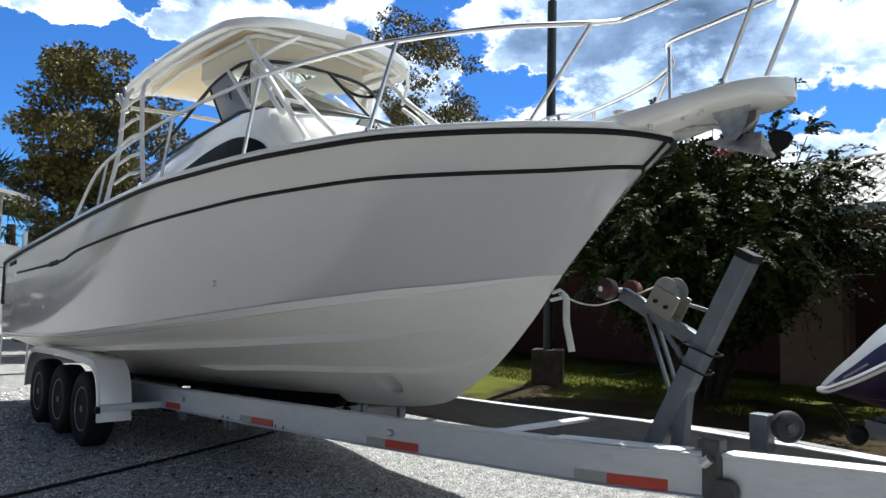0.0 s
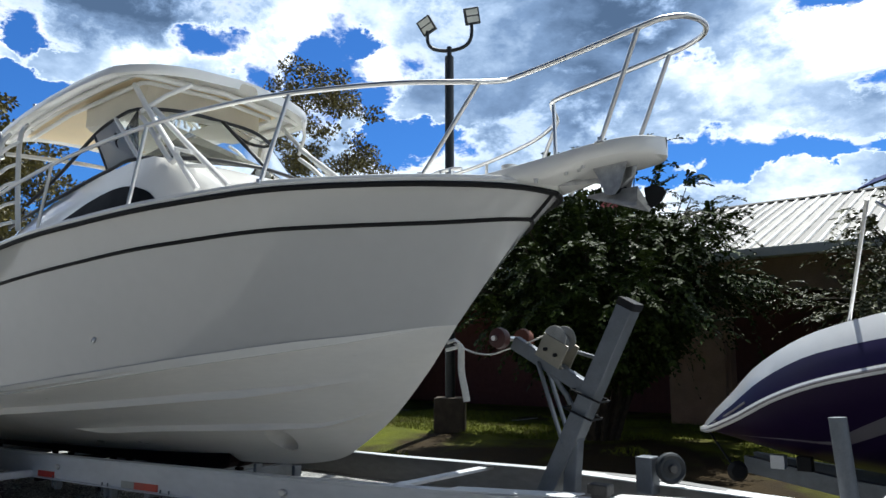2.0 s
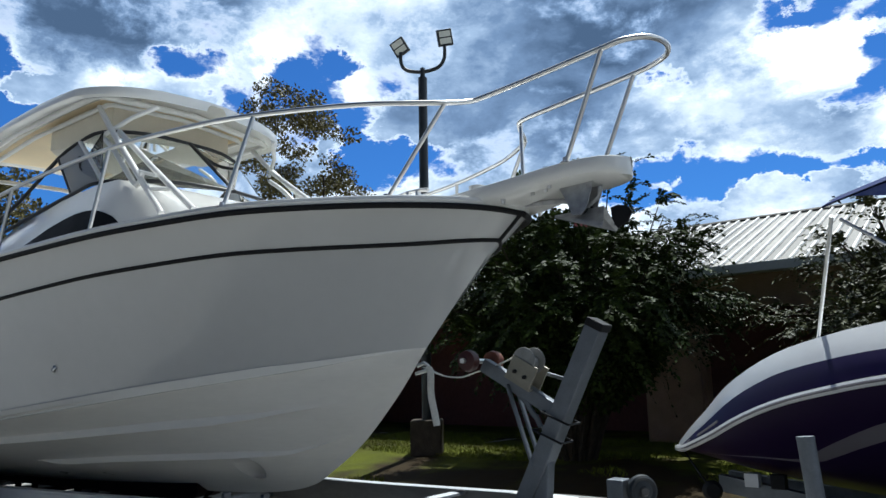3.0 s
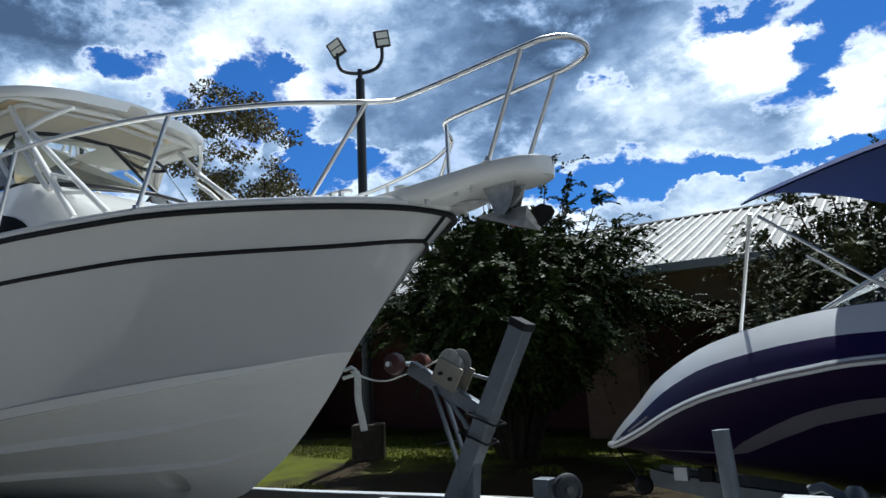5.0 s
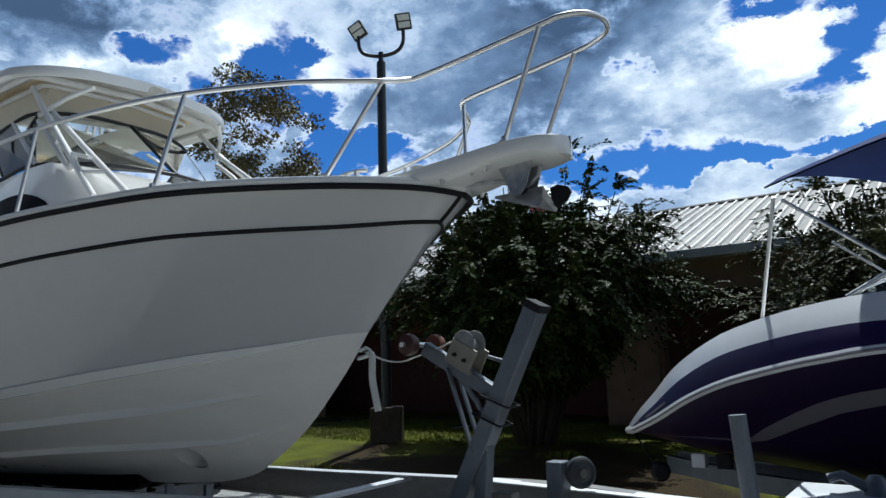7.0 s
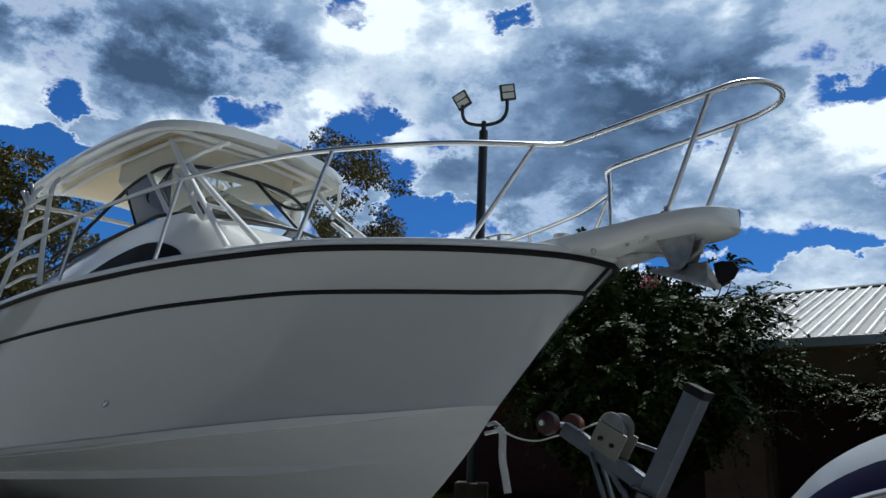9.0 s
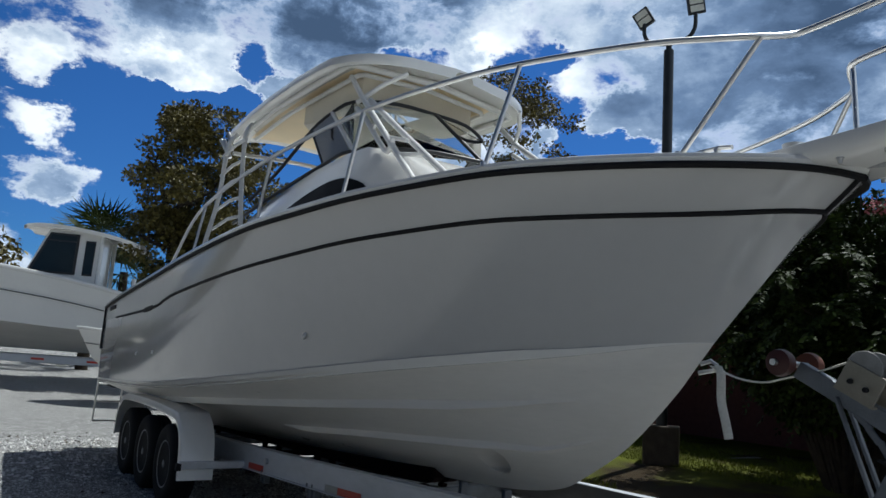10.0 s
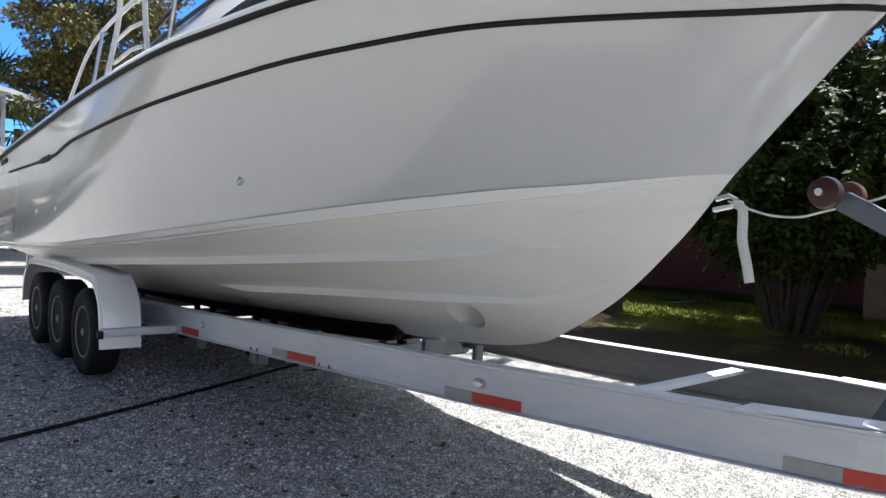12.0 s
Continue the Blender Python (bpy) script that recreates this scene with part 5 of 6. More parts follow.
def tree(name, label, seed, base, height, radius, trunks, r0, lumps, leaves, size, leaf, crown_low=0.25, category="tree", squash=0.75, lump=(0.16, 0.16)):
    rng = np.random.default_rng(seed)
    ob = thing(name, label, category, at=base)
    bm = bmesh.new()
    for pts_, r in limbs(rng, (0, 0, -0.05), (0, 0, height * 0.66), radius * 0.5, trunks, r0):
        n = len(pts_)
        tube(bm, pts_, [r * (1 - 0.75 * i / (n - 1)) for i in range(n)], 7)
    part("trunk", bm, BARK, ob, smooth=True)
    cs = []
    for _ in range(lumps):
        a, q = rng.random() * 2 * math.pi, math.sqrt(rng.random()) * radius * 0.86
        zz = height * (crown_low + (1 - crown_low) * rng.random())
        f = (zz / height - crown_low) / (1 - crown_low)
        q *= max(0.25, math.sin(math.pi * (0.18 + 0.74 * f)) ** 0.7)
        s_ = radius * (lump[0] + lump[1] * rng.random())
        cs.append((math.cos(a) * q, math.sin(a) * q, zz - s_ * 0.4, s_ * 1.15, s_ * 1.15, s_ * squash))
    v, f = leaf_cloud(rng, cs, leaves, size)
    raw_part("crown", v, f, leaf, ob)
    return ob


def spray_bush(name, label, seed, base, height, radius, stems, twigs, leaves, size, leaf, core):
    """Stems that fan out from the ground, arching twigs on them and leaves in two ranks along each twig."""
    rng = np.random.default_rng(seed)
    ob = thing(name, label, "bush", at=base)
    bm = bmesh.new()
    starts, ways, reach = [], [], []
    for k in range(stems):
        a, e = rng.random() * 2 * math.pi, math.asin(-0.04 + 1.02 * rng.random())
        top = Vector((math.cos(a) * math.cos(e) * radius, math.sin(a) * math.cos(e) * radius, height * 0.5 + math.sin(e) * height * 0.5)) * (0.72 + 0.22 * rng.random())
        foot = Vector((math.cos(a) * 0.22 * rng.random(), math.sin(a) * 0.22 * rng.random(), -0.03))
        knee = foot.lerp(top, 0.45) + Vector((0, 0, 0.22 * height * (1 - math.sin(max(0, e)))))
        line = smooth_path([foot, knee, top], 5)
        tube(bm, line, [0.03 * (1 - 0.8 * i / (len(line) - 1)) for i in range(len(line))], 5)
        for _ in range(twigs):
            i = 5 + int(rng.random() * (len(line) - 5))
            p = line[min(i, len(line) - 1)]
            out_ = Vector((p.x, p.y, (p.z - height * 0.45) * 0.8)).normalized()
            d = out_ + Vector(rng.normal(size=3)) * 0.45 + Vector((0, 0, 0.35))
            starts.append(p)
            ways.append(d.normalized())
            reach.append(radius * (0.14 + 0.22 * rng.random() ** 1.5))
    part("trunk", bm, BARK, ob, smooth=True)
    n = len(starts)
    p0, d, ln = np.array(starts)[:, None], np.array(ways)[:, None], np.array(reach)[:, None, None]
    f = np.linspace(0.1, 1.0, leaves)[None, :, None]
    drop = np.array([0, 0, -1.0]) * ln * (0.25 + 0.5 * rng.random((n, 1, 1)))
    pos = (p0 + d * ln * f + drop * f ** 2).reshape(-1, 3)
    run = (d * ln + 2 * drop * f).reshape(-1, 3)
    run /= np.linalg.norm(run, axis=1)[:, None]
    flat_ = np.cross(run, np.array([0, 0, 1.0]))
    flat_ /= np.linalg.norm(flat_, axis=1)[:, None] + 1e-6
    turn = np.where(np.arange(len(pos)) % 2 == 0, 1.0, -1.0)[:, None]
    way = run * 0.65 + flat_ * turn + rng.normal(size=pos.shape) * 0.25
    way /= np.linalg.norm(way, axis=1)[:, None]
    nrm = np.cross(flat_, run) + rng.normal(size=pos.shape) * 0.35
    side_ = np.cross(way, nrm)
    side_ /= np.linalg.norm(side_, axis=1)[:, None] + 1e-6
    sz = size * (0.65 + 0.7 * rng.random(len(pos)))[:, None]
    quad = np.stack([pos, pos + way * sz * 0.5 + side_ * sz * 0.27, pos + way * sz - np.array([0, 0, 0.12]) * sz, pos + way * sz * 0.5 - side_ * sz * 0.27], 1).reshape(-1, 3)
    k = np.arange(len(pos))[:, None] * 4
    faces = np.concatenate([np.concatenate([k, k + 1, k + 2], 1), np.concatenate([k, k + 2, k + 3], 1)])
    v2, f2 = leaf_cloud(rng, [(0, 0, height * 0.48, radius * 0.62, radius * 0.62, height * 0.34)], core, size)
    raw_part("crown", np.concatenate([quad, v2]), np.concatenate([faces, f2 + len(quad)]), leaf, ob)
    return ob


bush = spray_bush("flowering_bush", "tall dark green crape myrtle bush on the lawn", 3, (-1.95, 5.45, 0.28), 4.15, 2.2, 130, 15, 32, 0.07, LEAF, 46000)
rng = np.random.default_rng(77)
v, f = leaf_cloud(rng, [(0.9, -1.25, 2.96, 0.12, 0.1, 0.08), (-0.9, -1.3, 2.5, 0.05, 0.05, 0.04)], 90, 0.03, 0.5)
raw_part("blossom", v, f, mat("pink_blossom", (0.4, 0.13, 0.14), 0.7, vary=0.2, island=0.3), bush, "small pink blossom clusters")
spray_bush("flowering_bush", "thin olive green shrub in front of the house wall", 5, (2.5, 6.3, 0.3), 3.6, 2.1, 110, 14, 26, 0.06, LEAF_SHRUB, 22000)
tree("oak_tree", "broad oak with olive green crown", 8, (-18.7, 2.6, 0.2), 8.5, 2.75, 3, 0.2, 100, 42000, 0.115, LEAF_OAK, 0.33, "tree", 0.62, (0.11, 0.14))
tree("oak_tree", "tall thin-leaved oak with open crown", 11, (-16.2, 12.3, 0.3), 11.6, 2.7, 2, 0.16, 90, 22000, 0.11, LEAF_OAK, 0.42, "tree", 0.6, (0.09, 0.14))
tree("oak_tree", "low spreading oak behind the parked boats", 12, (-26.0, -4.5, 0.3), 5.4, 3.2, 3, 0.2, 60, 12000, 0.2, LEAF_OAK, 0.2)

# cabbage palms beyond the parked boat
def palm(seed, base, height, spread):
    rng = np.random.default_rng(seed)
    ob = thing("palm_tree", "cabbage palm with drooping fan leaves", "palm", "palms", at=base)
    bm = bmesh.new()
    tube(bm, [(0, 0, 0), (0.1, 0.05, height * 0.5), (0.05, 0, height)], [0.2, 0.17, 0.15], 10)
    part("trunk", bm, BARK, ob, smooth=True)
    bm = bmesh.new()
    for k in range(34):
        a, e = rng.random() * 6.28, -0.5 + 1.7 * rng.random()
        d = Vector((math.cos(a) * math.cos(e), math.sin(a) * math.cos(e), math.sin(e)))
        hub_ = Vector((0, 0, height)) + d * spread * 0.45
        s_ = d.cross(Vector((0, 0, 1))).normalized()
        u_ = s_.cross(d)
        for j in range(11):
            b_ = (j / 10 - 0.5) * 2.6
            w_ = d * math.cos(b_) + s_ * math.sin(b_)
            tip_ = hub_ + w_ * spread * 0.6 - Vector((0, 0, 0.16 * spread * rng.random()))
            q = [hub_, hub_ + w_ * spread * 0.25 + u_ * 0.02 + s_.cross(w_) * 0.0 + (w_.cross(u_)) * 0.035, tip_, hub_ + w_ * spread * 0.25 - (w_.cross(u_)) * 0.035]
            bm.faces.new([bm.verts.new(p_) for p_ in q])
    part("crown", bm, LEAF, ob)


palm(2, (-24.0, 0.7, 0.4), 4.2, 1.9)
palm(4, (-26.4, 2.0, 0.4), 3.6, 1.5)

# far woods all round, one uneven belt of leaf clumps
rng = np.random.default_rng(21)
cs = []
# the stretch behind the camera is unseen, added for reflections
for k in range(420):
    a = rng.random() * 2 * math.pi
    q = 55 + 30 * rng.random()
    h = 2.0 + 2.2 * rng.random()
    cs.append((math.cos(a) * q, math.sin(a) * q, h * 0.7 + rng.random() * 1.5, 3.0, 3.0, h))
v, f = leaf_cloud(rng, cs, 42000, 0.9, 0.5)
tagged(raw_part("distant_woods", v, f, LEAF_OAK), "distant belt of dark green woods", "woods", kind="stuff")

# ---- house ----
house = thing("house", "single-storey tan stucco house with weathered metal roof", "house", at=(0, 0, 0))
holes = [(-1.08, 0.95, 2.44), (2.6, 4.6, 2.4), (-9.0, -2.1, 2.5)]
edges = [-11.0]
for a, b, _ in sorted(holes):
    edges += [a, b]
edges.append(13.0)
STUCCO = mat("tan_stucco", (0.34, 0.235, 0.17), 0.9, vary=0.2, scale=4, bump=0.3)
for i in range(0, len(edges), 2):
    bm = bmesh.new()
    box(bm, (edges[i], 8.25, 0.1), (edges[i + 1], 8.5, 3.0))
    part("wall", bm, STUCCO, house, "tan stucco wall")
for a, b, h in holes:
    n = 12
    arc = [(a + (b - a) * k / n, h - 0.35 + 0.35 * math.sin(math.pi * k / n)) for k in range(n + 1)]
    bm = bmesh.new()
    prism(bm, [(x, z) for x, z in arc] + [(b, 3.0), (a, 3.0)], 0.25, Matrix.Translation((0, 8.5, 0)) @ pose(0, 0, 0, 90, 0, 0))
    bmesh.ops.recalc_face_normals(bm, faces=bm.faces)
    part("arch", bm, STUCCO, house, "stucco arch over the porch opening")
bm = bmesh.new()
box(bm, (-11.0, 10.2, 0.1), (13, 10.4, 3.0))
box(bm, (-11.0, 8.5, 0.1), (-10.8, 10.2, 3.0))
part("back_wall", bm, BRICK, house, "dark porch wall")
for x in (-1.3, 1.15, 2.4, 4.75):
    bm = bmesh.new()
    box(bm, (x - 0.17, 8.12, 0.15), (x + 0.17, 8.245, 2.6), bevel=0.01)
    box(bm, (x - 0.21, 8.09, 2.4), (x + 0.21, 8.245, 2.5), bevel=0.01)
    part("column", bm, STUCCO, house, "tan stucco column")
FASCIA = mat("fascia_paint", (0.55, 0.55, 0.53), 0.5, vary=0.12)
bm = bmesh.new()
box(bm, (-11.7, 7.62, 2.88), (13.6, 7.74, 3.02), bevel=0.01)
part("gutter", bm, FASCIA, house, "pale grey gutter")
bm = bmesh.new()
box(bm, (-11.6, 7.74, 2.93), (13.5, 8.3, 2.96))
part("soffit", bm, FASCIA, house)
# roof: ribbed sheets, hipped at the end
pitch = 0.36
for k in range(65):
    x = -11.7 + 0.39 * k
    run = 4.3
    bm = bmesh.new()
    prof = [(0, 0), (0.02, 0.03), (0.045, 0.03), (0.065, 0), (0.2, 0), (0.21, 0.012), (0.225, 0.012), (0.235, 0), (0.39, 0)]
    y0, y1 = 7.66, 7.66 + run
    rows_ = [[Vector((x + a, y, 3.0 + (y - 7.66) * pitch + b)) for a, b in prof] for y in (y0, y1)]
    rows_ += [[v_ - Vector((0, 0, 0.012)) for v_ in row] for row in reversed(rows_)]
    grid(bm, rows_ + [rows_[0]])
    part("roof_sheet", bm, TIN, house)
RIB = mat("pale_rib_paint", (0.72, 0.71, 0.69), 0.6, 0.1, vary=0.35, scale=3, stretch=(1, 0.4, 1))
rib = None
for k in range(130):
    at = pose(-11.7 + 0.195 * k, 7.66, 3.0)
    if rib is None:
        bm = bmesh.new()
        grid(bm, [[(a, y, y * pitch + b) for a, b in ((0.004, 0.008), (0.018, 0.037), (0.048, 0.037), (0.062, 0.008))] for y in (0.0, 4.3)])
        rib = part("roof_rib", bm, RIB, house, "pale standing rib")
        rib.matrix_basis = at
    else:
        dup(rib, at)
bm = bmesh.new()
tube(bm, [(-11.7, 11.96, 4.56), (13.5, 11.96, 4.56)], 0.09, 8, flat=0.5)
part("ridge_cap", bm, TIN, house)
bm = bmesh.new()
grid(bm, [[(13.5, 11.96, 4.545), (-11.7, 11.96, 4.545)], [(13.5, 16.2, 3.0), (-11.7, 16.2, 3.0)]], flip=True)
part("back_roof", bm, TIN, house)

# ---- the purple runabout ----
JET = mat("runabout_white", (0.72, 0.73, 0.75), 0.2, vary=0.03, coat=0.6)
GREYBAND = mat("runabout_grey", (0.14, 0.13, 0.15), 0.3, vary=0.06, coat=0.4)
jet = thing("runabout", "purple and white runabout with a navy bimini", "boat", at=(0.5, 2.62, 0))
JL = 6.4
PURPLE_LOW = mat("plum_gelcoat", (0.013, 0.005, 0.03), 0.35, vary=0.06)
PURPLE_LOW.node_tree.nodes["Principled BSDF"].inputs["Specular IOR Level"].default_value = 0.12


JET_HALF = spline([(0, 0.02), (0.015, 0.16), (0.05, 0.38), (0.12, 0.68), (0.22, 0.95), (0.35, 1.12), (0.6, 1.2), (1, 1.2)], 8)
JET_RAIL = spline([(0, 0.83), (0.02, 0.855), (0.064, 0.972), (0.108, 1.115), (0.152, 1.225), (0.2, 1.305), (0.255, 1.375), (0.335, 1.43), (0.6, 1.45), (1, 1.38)], 8)
JET_DECK = spline([(0, 0.86), (0.025, 1.0), (0.052, 1.14), (0.089, 1.35), (0.144, 1.545), (0.198, 1.65), (0.25, 1.715), (0.3, 1.75), (0.4, 1.77), (0.6, 1.80), (1, 1.7)], 8)
JET_KEEL = spline([(0, 0.84), (0.03, 0.79), (0.1, 0.69), (0.2, 0.60), (0.35, 0.53), (1, 0.5)], 8)


def jet_ring(f):
    """Half breadth and heights at f of the length: keel, chine, band, rail, deck edge, deck top."""
    half = lerp(f, JET_HALF)[0]
    rail = lerp(f, JET_RAIL)[0]
    deck = lerp(f, JET_DECK)[0]
    keel = lerp(f, JET_KEEL)[0]
    return half, keel, rail, deck


JF = [0, 0.004, 0.009, 0.015, 0.022, 0.03, 0.04] + [0.05 + 0.95 * (k / 44) ** 1.25 for k in range(45)]



def jet_strip(name, s0, s1, material, label="", lift=0.0):
    """A band of the side between two heights: 0 keel, 1 rail, 2 deck edge; both sides."""
    bm = bmesh.new()
    for sgn in (-1, 1):
        rows_ = []
        for f in JF:
            half, keel, rail, deck = jet_ring(f)
            row = []
            for k in range(7):
                s_ = s0(f) + (s1(f) - s0(f)) * k / 6
                if s_ <= 1:
                    z = keel + (rail - keel) * s_
                    y = half * (0.05 + 0.95 * s_ ** 0.55)
                else:
                    z = rail + (deck - rail) * (s_ - 1)
                    y = half * (1 - 0.22 * (s_ - 1) ** 1.6)
                row.append(Vector((f * JL, sgn * (y + lift), z)))
            rows_.append(row)
        grid(bm, rows_, flip=sgn < 0)
    bmesh.ops.recalc_face_normals(bm, faces=bm.faces)
    return part(name, bm, material, jet, label, smooth=True)


jet_strip("lower_hull", lambda f: 0, lambda f: 0.985, PURPLE_LOW, "dark purple hull bottom")
jet_strip("hull_swoosh", lambda f: lerp(f, [(0, 0.38), (0.16, 0.30), (0.179, 0.33), (0.216, 0.47), (0.255, 0.59), (0.324, 0.67), (1, 0.75)])[0], lambda f: lerp(f, [(0, 0.38), (0.16, 0.33), (0.176, 0.44), (0.208, 0.58), (0.246, 0.70), (0.287, 0.745), (0.326, 0.76), (1, 0.86)])[0], GREYBAND, "grey swoosh graphic", 0.004)
jet_strip("side_band", lambda f: 1.0, lambda f: lerp(f, [(0, 1.3), (0.037, 1.5), (0.1, 1.55), (0.147, 1.56), (0.25, 1.52), (0.33, 1.46), (1, 1.45)])[0], PURPLE, "deep purple side band")
jet_strip("side_deck", lambda f: lerp(f, [(0, 1.3), (0.037, 1.5), (0.1, 1.55), (0.147, 1.56), (0.25, 1.52), (0.33, 1.46), (1, 1.45)])[0], lambda f: 2.0, JET, "white upper deck side")
bm = bmesh.new()
rows_ = []
for f in JF:
    half, keel, rail, deck = jet_ring(f)
    rows_.append([Vector((f * JL, half * 0.78 * k / 8, deck + 0.04 * (1 - (k / 8) ** 2) * min(1, half))) for k in range(-8, 9)])
grid(bm, rows_, flip=True)
part("foredeck", bm, JET, jet, "white foredeck", smooth=True)
for sgn in (-1, 1):
    bm = bmesh.new()
    tube(bm, [(f * JL, sgn * (jet_ring(f)[0] + 0.008), jet_ring(f)[2]) for f in JF], 0.028, 8)
    rail_j = part("rub_rail", bm, JET, jet, "white rub rail", smooth=True)
    bm = bmesh.new()
    tube(bm, [(f * JL, sgn * (jet_ring(f)[0] + 0.034), jet_ring(f)[2]) for f in JF], 0.010, 6)
    part("rail_insert", bm, GREYBAND, rail_j, smooth=True)
for sgn in (-1, 1):
    a, b, c, d = (1.75, sgn * 0.72, 1.74), (3.0, sgn * 1.0, 1.80), (3.0, sgn * 0.92, 2.16), (2.3, sgn * 0.7, 2.05)
    tube_part("windshield_frame", [a, d, c], 0.018, STEEL, jet)
    tube_part("windshield_frame", [a, b], 0.014, FRAME, jet)
    pane([a, b, c, d], jet, "windshield_pane")
tube_part("grab_rail", [(1.30, -0.5, 1.58), (1.33, -0.5, 1.645), (1.42, -0.51, 1.68), (1.52, -0.52, 1.665)], 0.010, STEEL, jet, 3)
# small silver lettering bars on the band near the bow
for sgn in (-1, 1):
    for f0, f1, s_, r in ((0.026, 0.031, 1.22, 0.016), (0.043, 0.075, 1.27, 0.009)):
        pts_ = []
        for f in (f0, (f0 + f1) / 2, f1):
            half, keel, rail, deck = jet_ring(f)
            pts_.append((f * JL, sgn * (half * (1 - 0.22 * (s_ - 1) ** 1.6) + 0.002), rail + (deck - rail) * (s_ - 1)))
        tube_part("name_bar", pts_, r, GREYBAND, jet, n=6)
# bimini: canvas over hoops
bm = bmesh.new()
rows_ = []
for i in range(16):
    f = i / 15
    x = 1.42 + 2.6 * f
    zc = 2.53 + 0.34 * math.sin(math.pi * min(1, f * 0.72 + 0.03))
    rows_.append([Vector((x + 0.07 * (k + 8) * (1 - 0.6 * f), 1.12 * k / 8, zc + 0.02 * (1 - (k / 8) ** 2) - 0.10 * abs(k / 8) ** 3 - (0.04 if abs(k) == 8 else 0))) for k in range(-8, 9)])
low = [[p - Vector((0, 0, 0.012)) for p in row] for row in rows_]
grid(bm, rows_, flip=True)
grid(bm, low)
grid(bm, [rows_[0], low[0]])
part("bimini_canvas", bm, NAVY, jet, "navy blue canvas bimini top", smooth=True)
for sgn in (-1, 1):
    if sgn > 0:
        tube_part("bimini_pole", [(1.18, -0.45, 1.58), (1.46, -1.08, 2.36)], 0.013, STEEL, jet)
    tube_part("bimini_strut", [(1.50, sgn * 1.06, 2.34), (1.98, sgn * 1.03, 1.94), (2.2, sgn * 1.02, 1.76)], 0.011, STEEL, jet)
# its trailer
jt = thing("runabout_trailer", "grey steel trailer under the purple runabout", "trailer", at=(0.5, 2.62, 0))
for sgn in (-1, 1):
    bm = bmesh.new()
    rows_ = [[Vector((x, sgn * y + a, z + b)) for a, b in ((-0.04, -0.06), (0.04, -0.06), (0.04, 0.06), (-0.04, 0.06))] for x, y, z in ((0.35, 0.12, 0.60), (1.0, 0.25, 0.52), (2.2, 0.62, 0.48), (6.2, 0.7, 0.46))]
    vs = grid(bm, rows_, close=True)
    bm.faces.new(vs[0])
    bm.faces.new(vs[-1][::-1])
    bmesh.ops.recalc_face_normals(bm, faces=bm.faces)
    part("frame_rail", bm, GALV, jt)
    for x in (3.9, 4.7):
        bm = bmesh.new()
        lathe(bm, [(0.18, -0.1), (0.3, -0.1), (0.32, 0), (0.3, 0.1), (0.18, 0.1), (0.0, 0.08)], 28, pose(x, sgn * 0.98, 0.32, 90 if sgn < 0 else -90, 0, 0))
        part("wheel", bm, TYRE, jt, smooth=True)
bm = bmesh.new()
lathe(bm, [(0.0, -0.04), (0.05, -0.04), (0.075, 0.0), (0.05, 0.04), (0.0, 0.04)], 20, pose(0.34, -0.3, 0.56, 90, 0, 30))
part("jack_wheel", bm, BLACK, jt, smooth=True)
tube_part("winch_line", [(0.03, 0, 0.82), (0.16, -0.12, 0.70), (0.32, -0.28, 0.57)], 0.008, BLACK, jt)
for x in (0.62, 0.8):
    bm = bmesh.new()
    box(bm, (x - 0.05, -0.28, 0.60), (x + 0.05, -0.20, 0.70), bevel=0.005)
    part("bow_chock", bm, ALLOY if x < 0.7 else BLACK, jt)

# aluminium box with a clamp beside the coupler
abox = thing("storage_box", "dull aluminium trailer box with a latch on its lid", "box", at=(2.36, 0.9, 0))
bm = bmesh.new()
box(bm, (-0.33, -0.2, 0.0), (0.6, 0.25, 0.70), bevel=0.012)
part("body", bm, WINCH_PAINT, abox)
bm = bmesh.new()
box(bm, (-0.345, -0.215, 0.70), (0.615, 0.265, 0.735), bevel=0.008)
part("lid", bm, ALLOY, abox)
bm = bmesh.new()
box(bm, (-0.28, -0.222, 0.655), (-0.08, -0.214, 0.69))
part("latch_plate", bm, TAPE, abox)
tube_part("clamp", [(-0.18, 0.0, 0.80), (-0.12, 0.0, 0.82), (-0.02, 0.0, 0.77), (0.1, 0.0, 0.755)], 0.025, GALV, abox)
bm = bmesh.new()
lathe(bm, [(0.06, 0), (0.055, 0.06), (0.03, 0.09), (0, 0.09)], 16, pose(0.02, 0.02, 0.735))
part("clamp_boss", bm, GALV, abox, smooth=True)

# ---- boats parked beyond the stern ----
TINT = mat("tinted_glass", (0.02, 0.03, 0.035), 0.06, vary=0.1)
PARKED_HALF = [(0, 0.94), (0.5, 1.0), (0.75, 0.86), (0.9, 0.5), (0.97, 0.2), (1, 0.01)]
PARKED_SHEER = [(0, 2.02), (0.12, 2.20), (0.24, 2.42), (0.36, 2.60), (0.6, 2.86), (1, 3.1)]


